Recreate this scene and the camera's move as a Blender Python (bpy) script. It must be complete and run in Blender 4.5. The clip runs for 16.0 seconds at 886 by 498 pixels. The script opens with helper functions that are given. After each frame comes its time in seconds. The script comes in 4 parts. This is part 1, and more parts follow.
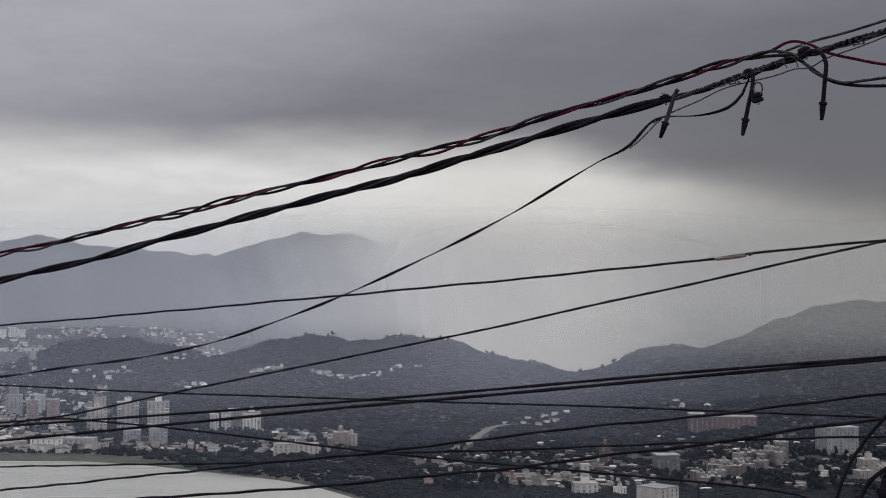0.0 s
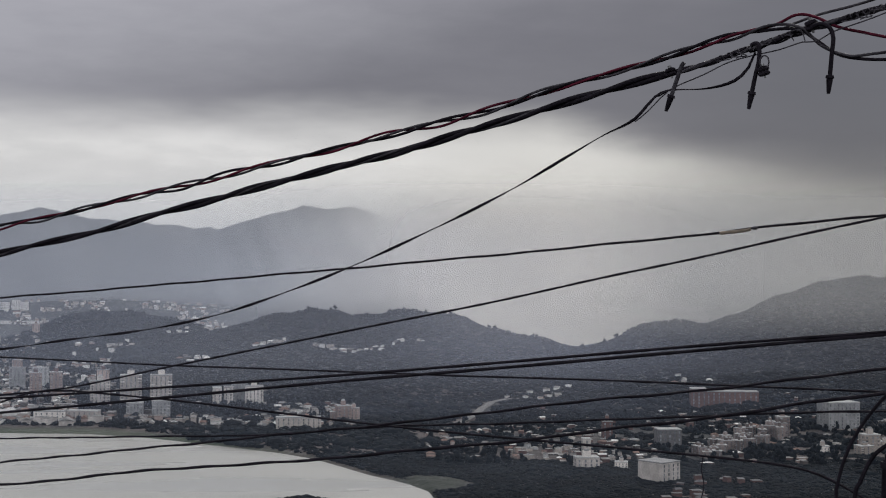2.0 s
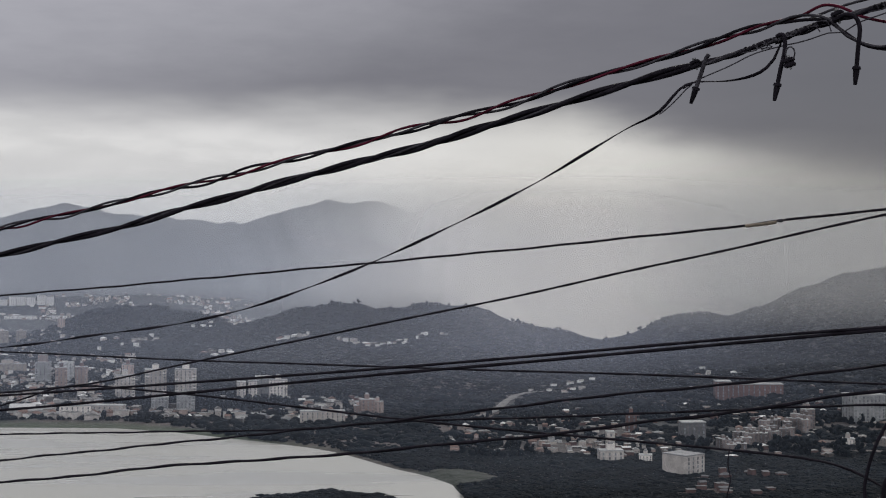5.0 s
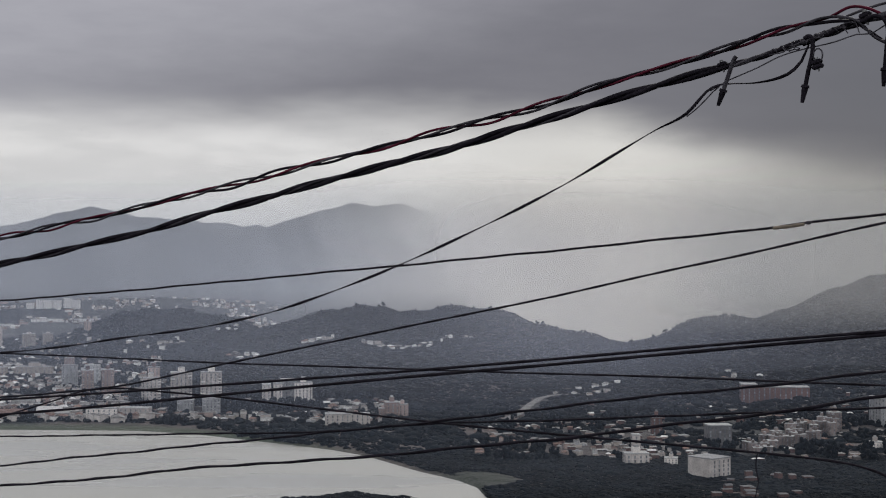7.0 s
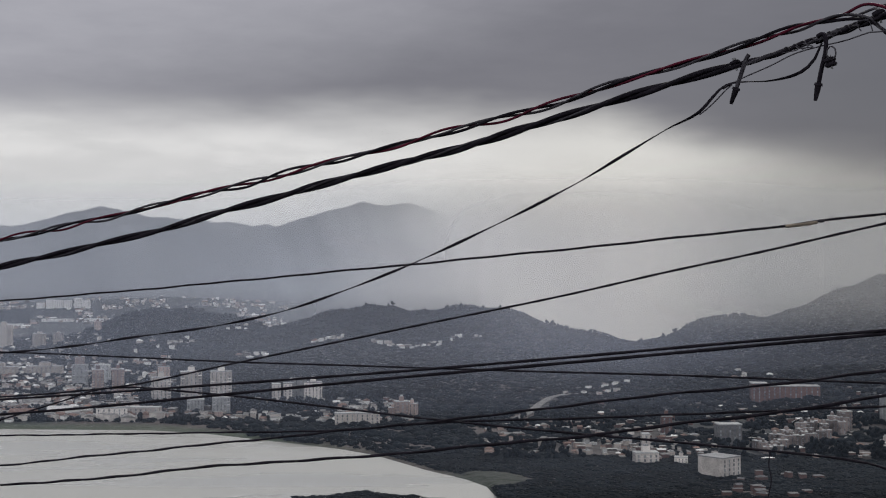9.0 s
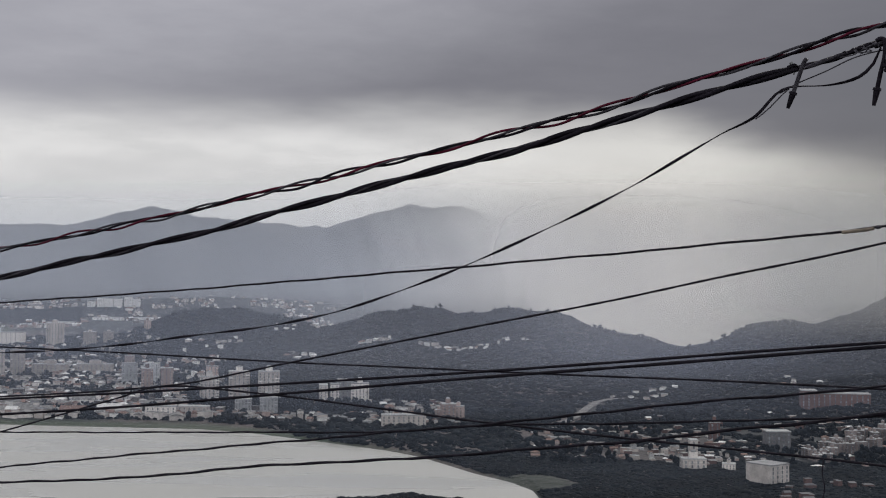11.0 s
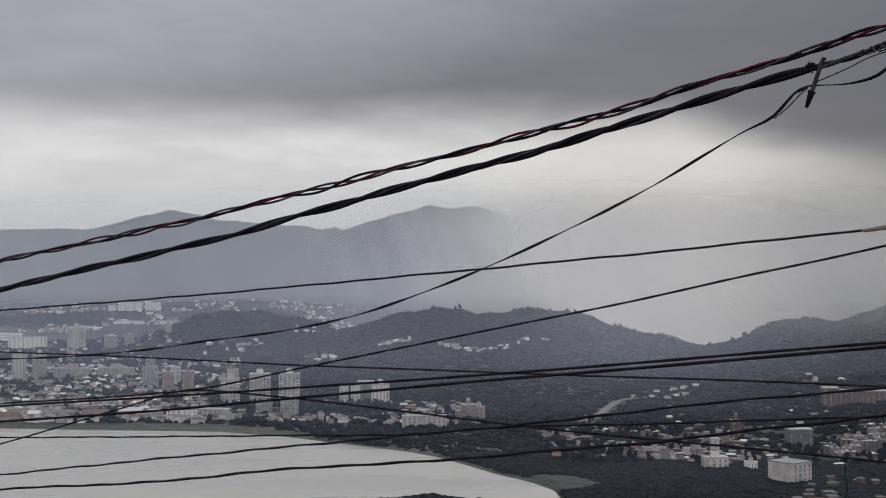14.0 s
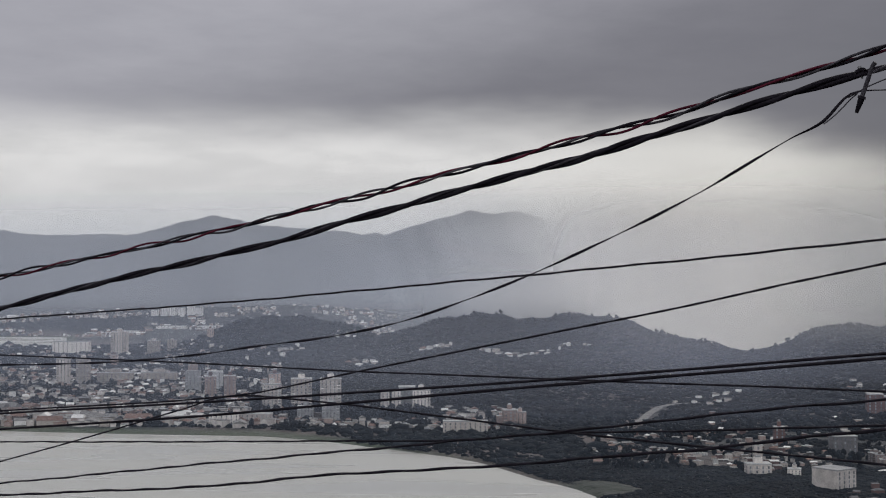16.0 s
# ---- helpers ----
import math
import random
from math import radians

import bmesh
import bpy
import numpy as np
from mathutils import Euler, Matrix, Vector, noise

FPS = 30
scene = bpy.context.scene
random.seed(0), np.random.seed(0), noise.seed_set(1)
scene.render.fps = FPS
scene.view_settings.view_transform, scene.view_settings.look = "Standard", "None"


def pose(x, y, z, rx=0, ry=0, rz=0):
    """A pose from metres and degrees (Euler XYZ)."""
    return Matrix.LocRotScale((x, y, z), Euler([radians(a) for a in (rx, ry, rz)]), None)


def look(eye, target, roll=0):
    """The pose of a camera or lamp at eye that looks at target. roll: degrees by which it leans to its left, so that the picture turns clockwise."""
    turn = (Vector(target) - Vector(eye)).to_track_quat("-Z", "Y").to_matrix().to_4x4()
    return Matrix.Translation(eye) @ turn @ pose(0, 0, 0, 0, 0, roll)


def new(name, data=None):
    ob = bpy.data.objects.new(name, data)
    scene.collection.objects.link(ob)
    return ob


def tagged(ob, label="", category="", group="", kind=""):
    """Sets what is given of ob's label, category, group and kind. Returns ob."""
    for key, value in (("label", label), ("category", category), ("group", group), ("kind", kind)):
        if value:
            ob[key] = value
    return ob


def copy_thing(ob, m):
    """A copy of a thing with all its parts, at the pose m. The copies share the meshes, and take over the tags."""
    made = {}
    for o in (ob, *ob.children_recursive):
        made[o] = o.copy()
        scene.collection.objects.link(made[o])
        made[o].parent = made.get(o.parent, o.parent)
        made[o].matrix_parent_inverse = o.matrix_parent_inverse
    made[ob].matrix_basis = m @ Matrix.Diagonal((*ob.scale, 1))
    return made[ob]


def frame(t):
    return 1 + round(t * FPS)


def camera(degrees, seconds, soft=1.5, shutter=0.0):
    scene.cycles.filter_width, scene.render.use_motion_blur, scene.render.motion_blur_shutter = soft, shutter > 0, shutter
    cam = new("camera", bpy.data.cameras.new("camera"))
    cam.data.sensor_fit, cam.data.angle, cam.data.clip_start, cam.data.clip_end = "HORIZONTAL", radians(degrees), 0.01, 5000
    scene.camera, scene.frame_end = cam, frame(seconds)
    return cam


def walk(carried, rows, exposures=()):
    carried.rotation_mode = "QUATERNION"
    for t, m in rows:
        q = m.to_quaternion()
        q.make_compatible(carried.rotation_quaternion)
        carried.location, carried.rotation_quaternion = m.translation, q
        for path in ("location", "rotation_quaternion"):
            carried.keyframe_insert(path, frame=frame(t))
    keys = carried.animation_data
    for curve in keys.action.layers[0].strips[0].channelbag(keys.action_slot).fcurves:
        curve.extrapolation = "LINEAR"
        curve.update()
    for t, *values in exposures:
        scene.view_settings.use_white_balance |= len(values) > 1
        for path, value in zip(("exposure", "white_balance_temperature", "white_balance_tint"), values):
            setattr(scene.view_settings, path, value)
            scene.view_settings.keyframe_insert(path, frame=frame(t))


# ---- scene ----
LENS = 35.489
EYE = 150.0
cam = camera(LENS, 16.0, soft=1.1)
# seconds, x, y, z from the eye's mean place, yaw, pitch, roll
EXPOSURES = [(0.0, 0.05), (8.0, 0.05), (11.0, 0.09), (16.0, 0.05)]
ROWS = [
    (0.0, 0.0183, -0.0117, 0.0016, -2.077, 2.022, -0.143),
    (0.5, 0.0230, -0.0004, 0.0038, -2.457, 1.821, 0.024),
    (1.0, 0.0183, 0.0191, -0.0003, -2.530, 1.234, -0.207),
    (1.5, 0.0150, 0.0032, -0.0020, -2.024, 0.882, -0.386),
    (2.0, 0.0127, -0.0033, -0.0024, -1.970, 0.959, -0.330),
    (2.5, 0.0152, 0.0053, -0.0005, -1.942, 1.052, -0.215),
    (3.0, 0.0124, -0.0049, -0.0011, -1.847, 1.034, -0.057),
    (3.5, 0.0124, 0.0038, 0.0001, -1.630, 1.003, -0.151),
    (4.0, 0.0128, 0.0179, 0.0006, -1.468, 0.685, -0.128),
    (6.5, 0.0010, -0.0016, 0.0004, -0.206, 0.731, -0.027),
    (7.0, 0.0000, 0.0000, 0.0000, -0.000, 0.800, -0.000),
    (7.5, -0.0027, 0.0020, -0.0006, 0.198, 0.686, -0.062),
    (8.0, -0.0093, -0.0119, -0.0031, 0.351, 0.560, 0.100),
    (10.5, -0.0149, 0.0065, -0.0015, 0.909, 1.160, -0.448),
    (11.0, -0.0281, -0.0045, -0.0029, 2.371, 0.872, -0.521),
    (11.5, -0.0293, 0.0036, -0.0015, 3.312, 0.826, -0.371),
    (12.0, -0.0277, 0.0119, 0.0008, 2.833, 0.808, -0.546),
    (12.5, -0.0299, -0.0085, 0.0025, 2.290, 1.580, -0.892),
    (13.0, -0.0363, -0.0298, 0.0041, 2.621, 1.757, -0.297),
    (13.5, -0.0214, 0.0112, 0.0079, 2.452, 1.090, 0.111),
    (14.0, -0.0300, -0.0145, 0.0041, 3.163, 0.901, 0.049),
    (14.5, -0.0318, 0.0221, 0.0073, 3.144, 0.930, -0.379),
    (15.0, -0.0464, -0.0127, 0.0009, 3.378, 0.717, -0.834),
    (15.5, -0.0505, -0.0021, 0.0039, 4.236, 0.667, -0.510),
    (16.0, -0.0516, -0.0209, 0.0083, 4.855, 1.117, 0.041),
]
walk(cam, [(t, pose(x, y, EYE + z, 90 + pitch, roll, yaw)) for t, x, y, z, yaw, pitch, roll in ROWS], EXPOSURES)


# ---- sky and light ----
def nodes_of(tree):
    """Short hands for a node tree: add(type, inputs, settings) and maths on sockets."""
    def add(kind, links=(), **settings):
        n = tree.nodes.new(kind)
        for k, v in settings.items():
            setattr(n, k, v)
        for key, v in dict(links).items():
            if isinstance(v, bpy.types.NodeSocket):
                tree.links.new(v, n.inputs[key])
            else:
                n.inputs[key].default_value = v
        return n

    def calc(op, *args):
        n = tree.nodes.new("ShaderNodeMath")
        n.operation = op
        for i, v in enumerate(args):
            if isinstance(v, bpy.types.NodeSocket):
                tree.links.new(v, n.inputs[i])
            else:
                n.inputs[i].default_value = v
        return n.outputs[0]

    def ease(v, lo, hi, to0=0.0, to1=1.0):
        n = tree.nodes.new("ShaderNodeMapRange")
        n.interpolation_type = "SMOOTHSTEP"
        for i, w in enumerate((v, lo, hi, to0, to1)):
            if isinstance(w, bpy.types.NodeSocket):
                tree.links.new(w, n.inputs[i])
            else:
                n.inputs[i].default_value = w
        return n.outputs[0]

    def mix(f, a, b, blend="MIX"):
        n = tree.nodes.new("ShaderNodeMix")
        n.data_type, n.blend_type = "RGBA", blend
        for key, w in ((0, f), (6, a), (7, b)):
            if isinstance(w, bpy.types.NodeSocket):
                tree.links.new(w, n.inputs[key])
            else:
                n.inputs[key].default_value = w if key == 0 else (*w, 1)
        return n.outputs[2]
    return add, calc, ease, mix


SUN_HEIGHT, SUN_SIDE = 34, 20      # degrees over the horizon, and to the right of straight ahead
world = bpy.data.worlds.new("overcast_sky")
scene.world = world
world.use_nodes = True
world.node_tree.nodes.clear()
add, calc, ease, mix = nodes_of(world.node_tree)
coord = add("ShaderNodeTexCoord").outputs["Generated"]
sep = add("ShaderNodeSeparateXYZ", {0: coord})
side, ahead, height = sep.outputs[0], sep.outputs[1], sep.outputs[2]
# cloud noise, drawn out sideways
stretched = add("ShaderNodeMapping", {0: coord, 3: (3.0, 1.0, 11.0)}).outputs[0]
soft_noise = add("ShaderNodeTexNoise", {"Vector": stretched, "Scale": 1.6, "Detail": 4.0, "Roughness": 0.5}).outputs[0]
fine_noise = add("ShaderNodeTexNoise", {"Vector": stretched, "Scale": 4.5, "Detail": 6.0, "Roughness": 0.6}).outputs[0]
bend = calc("MULTIPLY", calc("SUBTRACT", soft_noise, 0.5), 0.055)
bend = calc("ADD", bend, calc("MULTIPLY", calc("SUBTRACT", fine_noise, 0.5), 0.011))
edge = calc("SUBTRACT", 0.103, calc("MULTIPLY", calc("MAXIMUM", calc("SUBTRACT", side, 0.11), 0.0), 0.25))
over = calc("SUBTRACT", calc("ADD", height, bend), edge)
dark = ease(over, -0.016, 0.026)
deep = ease(calc("ADD", over, calc("MULTIPLY", calc("ADD", side, 0.17), -0.34)), -0.04, 0.11)
cloud_low = mix(fine_noise, (0.138, 0.136, 0.161), (0.184, 0.181, 0.208))
cloud_high = mix(fine_noise, (0.308, 0.304, 0.343), (0.408, 0.404, 0.442))
cloud = mix(deep, cloud_low, cloud_high)
cloud = mix(ease(height, 0.22, 0.7), cloud, (0.33, 0.34, 0.365))
gap = mix(ease(fine_noise, 0.35, 0.65), (0.595, 0.59, 0.595), (0.695, 0.687, 0.688))
gap = mix(ease(side, -0.1, 0.12), gap, mix(ease(soft_noise, 0.3, 0.7), (0.58, 0.57, 0.555), (0.68, 0.67, 0.65)))
gap = mix(ease(height, 0.075, 0.02), gap, (0.66, 0.66, 0.65))
gap = mix(ease(side, 0.14, 0.36), gap, (0.25, 0.248, 0.24))
clouds = mix(dark, gap, cloud)
# heavier rain cloud on one side
clouds = mix(calc("MULTIPLY", calc("MULTIPLY", dark, ease(height, 0.23, 0.13, 0.45, 1.0)), ease(side, 0.04, 0.33, 0.0, 0.68)), clouds, (0.082, 0.086, 0.106))
# thinner, brighter cloud behind the camera
clouds = mix(calc("MULTIPLY", ease(ahead, 0.15, -0.5), ease(height, -0.05, 0.15)), clouds, mix(soft_noise, (0.74, 0.76, 0.79), (1.08, 1.10, 1.13)))
air = add("ShaderNodeTexSky", sky_type="NISHITA", sun_disc=False, sun_elevation=radians(SUN_HEIGHT), sun_rotation=radians(SUN_SIDE)).outputs[0]
air = mix(1.0, air, (0.08, 0.08, 0.08), "MULTIPLY")
whole = mix(0.96, air, clouds)
back = add("ShaderNodeBackground", {0: whole, 1: 1.0})
add("ShaderNodeOutputWorld", {0: back.outputs[0]})

sun = new("sun", bpy.data.lights.new("sun", "SUN"))
sun.data.energy, sun.data.angle, sun.data.color = 1.25, radians(25), (1.0, 0.96, 0.9)
sun.matrix_world = look((0, 0, 0), (-math.sin(radians(SUN_SIDE)) * math.cos(radians(SUN_HEIGHT)), -math.cos(radians(SUN_SIDE)) * math.cos(radians(SUN_HEIGHT)), -math.sin(radians(SUN_HEIGHT))))


# ---- materials ----
def material(name, rough=0.8, metal=0.0, bump=0.0, bump_scale=5.0):
    """A new material; returns it, its principled node and the node tools."""
    m = bpy.data.materials.new(name)
    m.use_nodes = True
    m.node_tree.nodes.clear()
    tools = nodes_of(m.node_tree)
    p = tools[0]("ShaderNodeBsdfPrincipled", {"Roughness": rough, "Metallic": metal})
    tools[0]("ShaderNodeOutputMaterial", {0: p.outputs[0]})
    if bump:
        where = tools[0]("ShaderNodeTexCoord").outputs["Object"]
        n = tools[0]("ShaderNodeTexNoise", {"Vector": where, "Scale": bump_scale, "Detail": 5.0}).outputs[0]
        b = tools[0]("ShaderNodeBump", {"Height": n, "Strength": bump, "Distance": 1.0 / bump_scale})
        m.node_tree.links.new(b.outputs[0], p.inputs["Normal"])
    return m, p, tools


def two_tone(name, low, high, scale, rough=0.8, metal=0.0, bump=0.0, per_object=0.0, island=0.0, fine=6.0, spread=0.25):
    """A surface mottled at two scales, optionally varied from object to object or clump to clump."""
    m, p, (add, calc, ease, mix) = material(name, rough, metal, bump, scale * fine)
    where = add("ShaderNodeTexCoord").outputs["Object"]
    a = add("ShaderNodeTexNoise", {"Vector": where, "Scale": scale, "Detail": 3.0}).outputs[0]
    b = add("ShaderNodeTexNoise", {"Vector": where, "Scale": scale * fine, "Detail": 6.0, "Roughness": 0.65}).outputs[0]
    f = calc("ADD", calc("MULTIPLY", a, 0.55), calc("MULTIPLY", b, 0.45))
    if per_object:
        f = calc("ADD", f, calc("MULTIPLY", calc("SUBTRACT", add("ShaderNodeObjectInfo").outputs["Random"], 0.5), per_object))
    if island:
        f = calc("ADD", f, calc("MULTIPLY", calc("SUBTRACT", add("ShaderNodeNewGeometry").outputs["Random Per Island"], 0.5), island))
    m.node_tree.links.new(mix(ease(f, 0.5 - spread, 0.5 + spread), low, high), p.inputs["Base Color"])
    return m


BLACK = two_tone("black_weathered_rubber", (0.006, 0.0050, 0.0075), (0.027, 0.0225, 0.032), 14, 0.7, bump=0.3)
RED = two_tone("dull_red_plastic", (0.036, 0.007, 0.014), (0.135, 0.016, 0.038), 14, 0.6, bump=0.1)
GREY = two_tone("grey_plastic_sheath", (0.014, 0.012, 0.017), (0.105, 0.098, 0.115), 14, 0.6, bump=0.35)
METAL = two_tone("dull_galvanised_steel", (0.10, 0.10, 0.105), (0.30, 0.30, 0.31), 30, 0.5, metal=0.7, bump=0.2)
for m in (BLACK, GREY, RED):
    m.node_tree.nodes["Principled BSDF"].inputs["Specular IOR Level"].default_value = 0.06
YELLOW = two_tone("dull_yellow_tape", (0.04, 0.038, 0.012), (0.10, 0.092, 0.03), 40, 0.7, bump=0.2)
TAPE = two_tone("faded_orange_tape", (0.13, 0.10, 0.075), (0.30, 0.245, 0.19), 40, 0.7, bump=0.2)
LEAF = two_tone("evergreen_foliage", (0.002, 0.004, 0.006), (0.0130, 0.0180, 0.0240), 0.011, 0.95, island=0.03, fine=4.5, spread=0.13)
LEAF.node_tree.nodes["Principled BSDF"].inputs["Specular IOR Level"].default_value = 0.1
BARK = two_tone("grey_brown_bark", (0.05, 0.045, 0.04), (0.14, 0.12, 0.10), 2.0, 0.9, bump=0.3)
GLASS = two_tone("dark_window_glass", (0.12, 0.125, 0.14), (0.28, 0.29, 0.31), 0.3, 0.15, per_object=0.6)
PLASTER = two_tone("white_plaster", (0.34, 0.305, 0.288), (0.74, 0.685, 0.65), 0.12, 0.8, bump=0.1, per_object=0.8)
MIXED = two_tone("weathered_house_paint", (0.09, 0.076, 0.072), (0.70, 0.645, 0.62), 0.12, 0.85, island=0.95)
WHITE = two_tone("white_walls_sunlit_roofs", (0.62, 0.60, 0.59), (0.84, 0.82, 0.80), 0.12, 0.7, bump=0.1, island=0.3)
SHELL = two_tone("dark_bare_concrete", (0.07, 0.068, 0.075), (0.17, 0.165, 0.17), 0.3, 0.85, bump=0.2)
PAINT = two_tone("dull_house_paint", (0.045, 0.038, 0.036), (0.45, 0.40, 0.37), 0.12, 0.85, bump=0.1, per_object=1.0)
CREAM = two_tone("cream_plaster", (0.28, 0.245, 0.222), (0.52, 0.465, 0.43), 0.12, 0.8, bump=0.1, per_object=0.6)
PINK = two_tone("salmon_pink_plaster", (0.26, 0.190, 0.170), (0.48, 0.375, 0.34), 0.12, 0.8, bump=0.1, per_object=0.6)
BRICK = two_tone("red_brick_facing", (0.075, 0.046, 0.046), (0.15, 0.085, 0.078), 0.2, 0.85, bump=0.2, per_object=0.4)
CONCRETE = two_tone("grey_concrete", (0.20, 0.20, 0.21), (0.44, 0.44, 0.44), 0.12, 0.85, bump=0.2, per_object=0.5)
TERRACE = two_tone("dull_pinkish_plaster", (0.105, 0.086, 0.084), (0.27, 0.222, 0.213), 0.12, 0.85, bump=0.1, per_object=0.7)
CLAY = two_tone("clay_roof_tiles", (0.11, 0.066, 0.055), (0.30, 0.185, 0.15), 0.5, 0.85, bump=0.3, per_object=0.6)
SHEET = two_tone("fibre_cement_roof", (0.08, 0.074, 0.073), (0.37, 0.36, 0.35), 0.3, 0.7, bump=0.15, per_object=0.7)
ASPHALT = two_tone("pale_worn_road", (0.09, 0.088, 0.088), (0.20, 0.19, 0.185), 0.1, 0.9)


def land_material():
    """Woods on the slopes, rough grass by the shore, streets and yards on the plain."""
    m, p, (add, calc, ease, mix) = material("wooded_land", 0.9, 0, 0.5, 0.08)
    where = add("ShaderNodeTexCoord").outputs["Object"]
    big = add("ShaderNodeTexNoise", {"Vector": where, "Scale": 0.006, "Detail": 4.0}).outputs[0]
    small = add("ShaderNodeTexNoise", {"Vector": where, "Scale": 0.05, "Detail": 8.0, "Roughness": 0.7}).outputs[0]
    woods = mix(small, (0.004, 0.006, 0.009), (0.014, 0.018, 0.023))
    grass = mix(small, (0.030, 0.044, 0.025), (0.064, 0.088, 0.050))
    yards = mix(small, (0.036, 0.029, 0.030), (0.125, 0.096, 0.090))
    z = add("ShaderNodeSeparateXYZ", {0: where}).outputs[2]
    low = mix(ease(big, 0.42, 0.58), woods, yards)
    east = add("ShaderNodeSeparateXYZ", {0: where}).outputs[0]
    shore = calc("MULTIPLY", ease(calc("ADD", z, calc("MULTIPLY", small, 1.5)), 3.6, 1.4), ease(east, -40.0, -180.0, 0.3, 1.0))
    colour = mix(ease(calc("ADD", z, calc("MULTIPLY", big, 20.0)), 18.0, 30.0), mix(calc("MULTIPLY", shore, 0.8), low, grass), woods)
    # a grassy clearing at the head of the bay
    far = add("ShaderNodeVectorMath", {0: add("ShaderNodeMapping", {0: where, 3: (1.0, 0.8, 0.0)}).outputs[0], 1: (24.0, 776.0, 0.0)}, operation="DISTANCE").outputs["Value"]
    colour = mix(ease(calc("ADD", far, calc("MULTIPLY", small, 20.0)), 50.0, 28.0, 0.0, 0.9), colour, mix(small, (0.009, 0.014, 0.007), (0.018, 0.027, 0.013)))
    m.node_tree.links.new(colour, p.inputs["Base Color"])
    return m


def water_material():
    m, p, (add, calc, ease, mix) = material("still_bay_water", 0.12)
    where = add("ShaderNodeTexCoord").outputs["Object"]
    drawn = add("ShaderNodeMapping", {0: where, 3: (0.25, 1.0, 1.0)}).outputs[0]
    n = add("ShaderNodeTexNoise", {"Vector": drawn, "Scale": 0.02, "Detail": 5.0}).outputs[0]
    ripple = add("ShaderNodeTexNoise", {"Vector": where, "Scale": 0.6, "Detail": 3.0}).outputs[0]
    # Pale base colour stands in for sky reflected off wave slopes.
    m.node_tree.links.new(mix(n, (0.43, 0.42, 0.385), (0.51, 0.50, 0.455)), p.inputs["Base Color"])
    m.node_tree.links.new(ease(n, 0.3, 0.7, 0.22, 0.36), p.inputs["Roughness"])
    b = add("ShaderNodeBump", {"Height": ripple, "Strength": 0.12, "Distance": 0.5})
    m.node_tree.links.new(b.outputs[0], p.inputs["Normal"])
    return m


def veil_material(name, build, tint=(0.90, 0.90, 0.89), shade_span=None):
    """Rain or added haze lit by the sky: scatters light, shows the land behind."""
    m = bpy.data.materials.new(name)
    m.use_nodes = True
    m.node_tree.nodes.clear()
    add, calc, ease, mix = tools = nodes_of(m.node_tree)
    sep = add("ShaderNodeSeparateXYZ", {0: add("ShaderNodeTexCoord").outputs["Object"]})
    thick = build(sep.outputs[0], sep.outputs[2], tools)
    # Bluish haze to sunlit warm rain, put in as a tint across the sheet.
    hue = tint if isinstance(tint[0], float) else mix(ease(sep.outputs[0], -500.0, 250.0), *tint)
    if shade_span:     # darker tint towards one side: shade under the rain cloud put into the colour
        hue = mix(ease(sep.outputs[0], *shade_span), hue, (0.56, 0.56, 0.545))
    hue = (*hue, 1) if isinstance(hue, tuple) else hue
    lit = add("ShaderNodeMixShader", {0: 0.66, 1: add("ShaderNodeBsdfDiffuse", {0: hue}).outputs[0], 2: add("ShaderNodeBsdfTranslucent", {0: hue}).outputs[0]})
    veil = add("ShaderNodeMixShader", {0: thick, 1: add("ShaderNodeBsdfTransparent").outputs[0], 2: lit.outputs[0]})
    add("ShaderNodeOutputMaterial", {0: veil.outputs[0]})
    return m


# ---- the land ----
def step(v):
    v = np.clip(v, 0.0, 1.0)
    return v * v * (3 - 2 * v)


def ridge_line(a, rows):
    """Crest height over the sea along a ridge: smooth between a few summits and saddles."""
    return np.interp(a, [r[0] for r in rows], [r[1] for r in rows])


FAR_RIDGE = ((-0.60, 250), (-0.41, 282), (-0.38, 270), (-0.32, 268), (-0.285, 300), (-0.255, 327), (-0.23, 308), (-0.19, 284), (-0.155, 276), (-0.145, 266),
             (-0.134, 275), (-0.128, 268), (-0.10, 298), (-0.067, 341), (-0.05, 331), (-0.03, 339), (0.0, 290), (0.03, 190), (0.08, 110), (0.6, 90))
FOOTHILL = ((-0.60, 20), (-0.45, 34), (-0.36, 52), (-0.27, 66), (-0.20, 74), (-0.14, 62), (-0.08, 40), (-0.02, 15), (0.02, 0))
MID_RIDGE = ((-0.30, 0), (-0.20, 30), (-0.16, 40), (-0.12, 53), (-0.10, 66), (-0.08, 76), (-0.06, 82), (-0.042, 84), (-0.03, 74), (-0.01, 77), (0.0, 81),
             (0.03, 80), (0.05, 74), (0.063, 58), (0.078, 47), (0.095, 41), (0.115, 30), (0.135, 19), (0.17, 0))
RIGHT_RIDGE = ((0.07, 0), (0.12, 26), (0.14, 35), (0.155, 42), (0.17, 58), (0.187, 72), (0.21, 74), (0.225, 71), (0.25, 86), (0.27, 103), (0.29, 120), (0.31, 136), (0.33, 143), (0.36, 141), (0.45, 120), (0.7, 80))
LEFT_KNOLL = ((-0.30, 0), (-0.26, 45), (-0.234, 70), (-0.214, 78), (-0.185, 76), (-0.149, 61), (-0.10, 30), (-0.06, 0))
FAR_SHORE = ((-1.5, 1330), (-0.41, 1303), (-0.32, 1289), (-0.218, 1280), (-0.18, 1254), (-0.128, 1197), (-0.083, 1148), (-0.059, 1114), (-0.034, 1059),
             (-0.01, 1012), (0.011, 980), (0.025, 948), (0.032, 905), (0.036, 850), (0.05, 600))


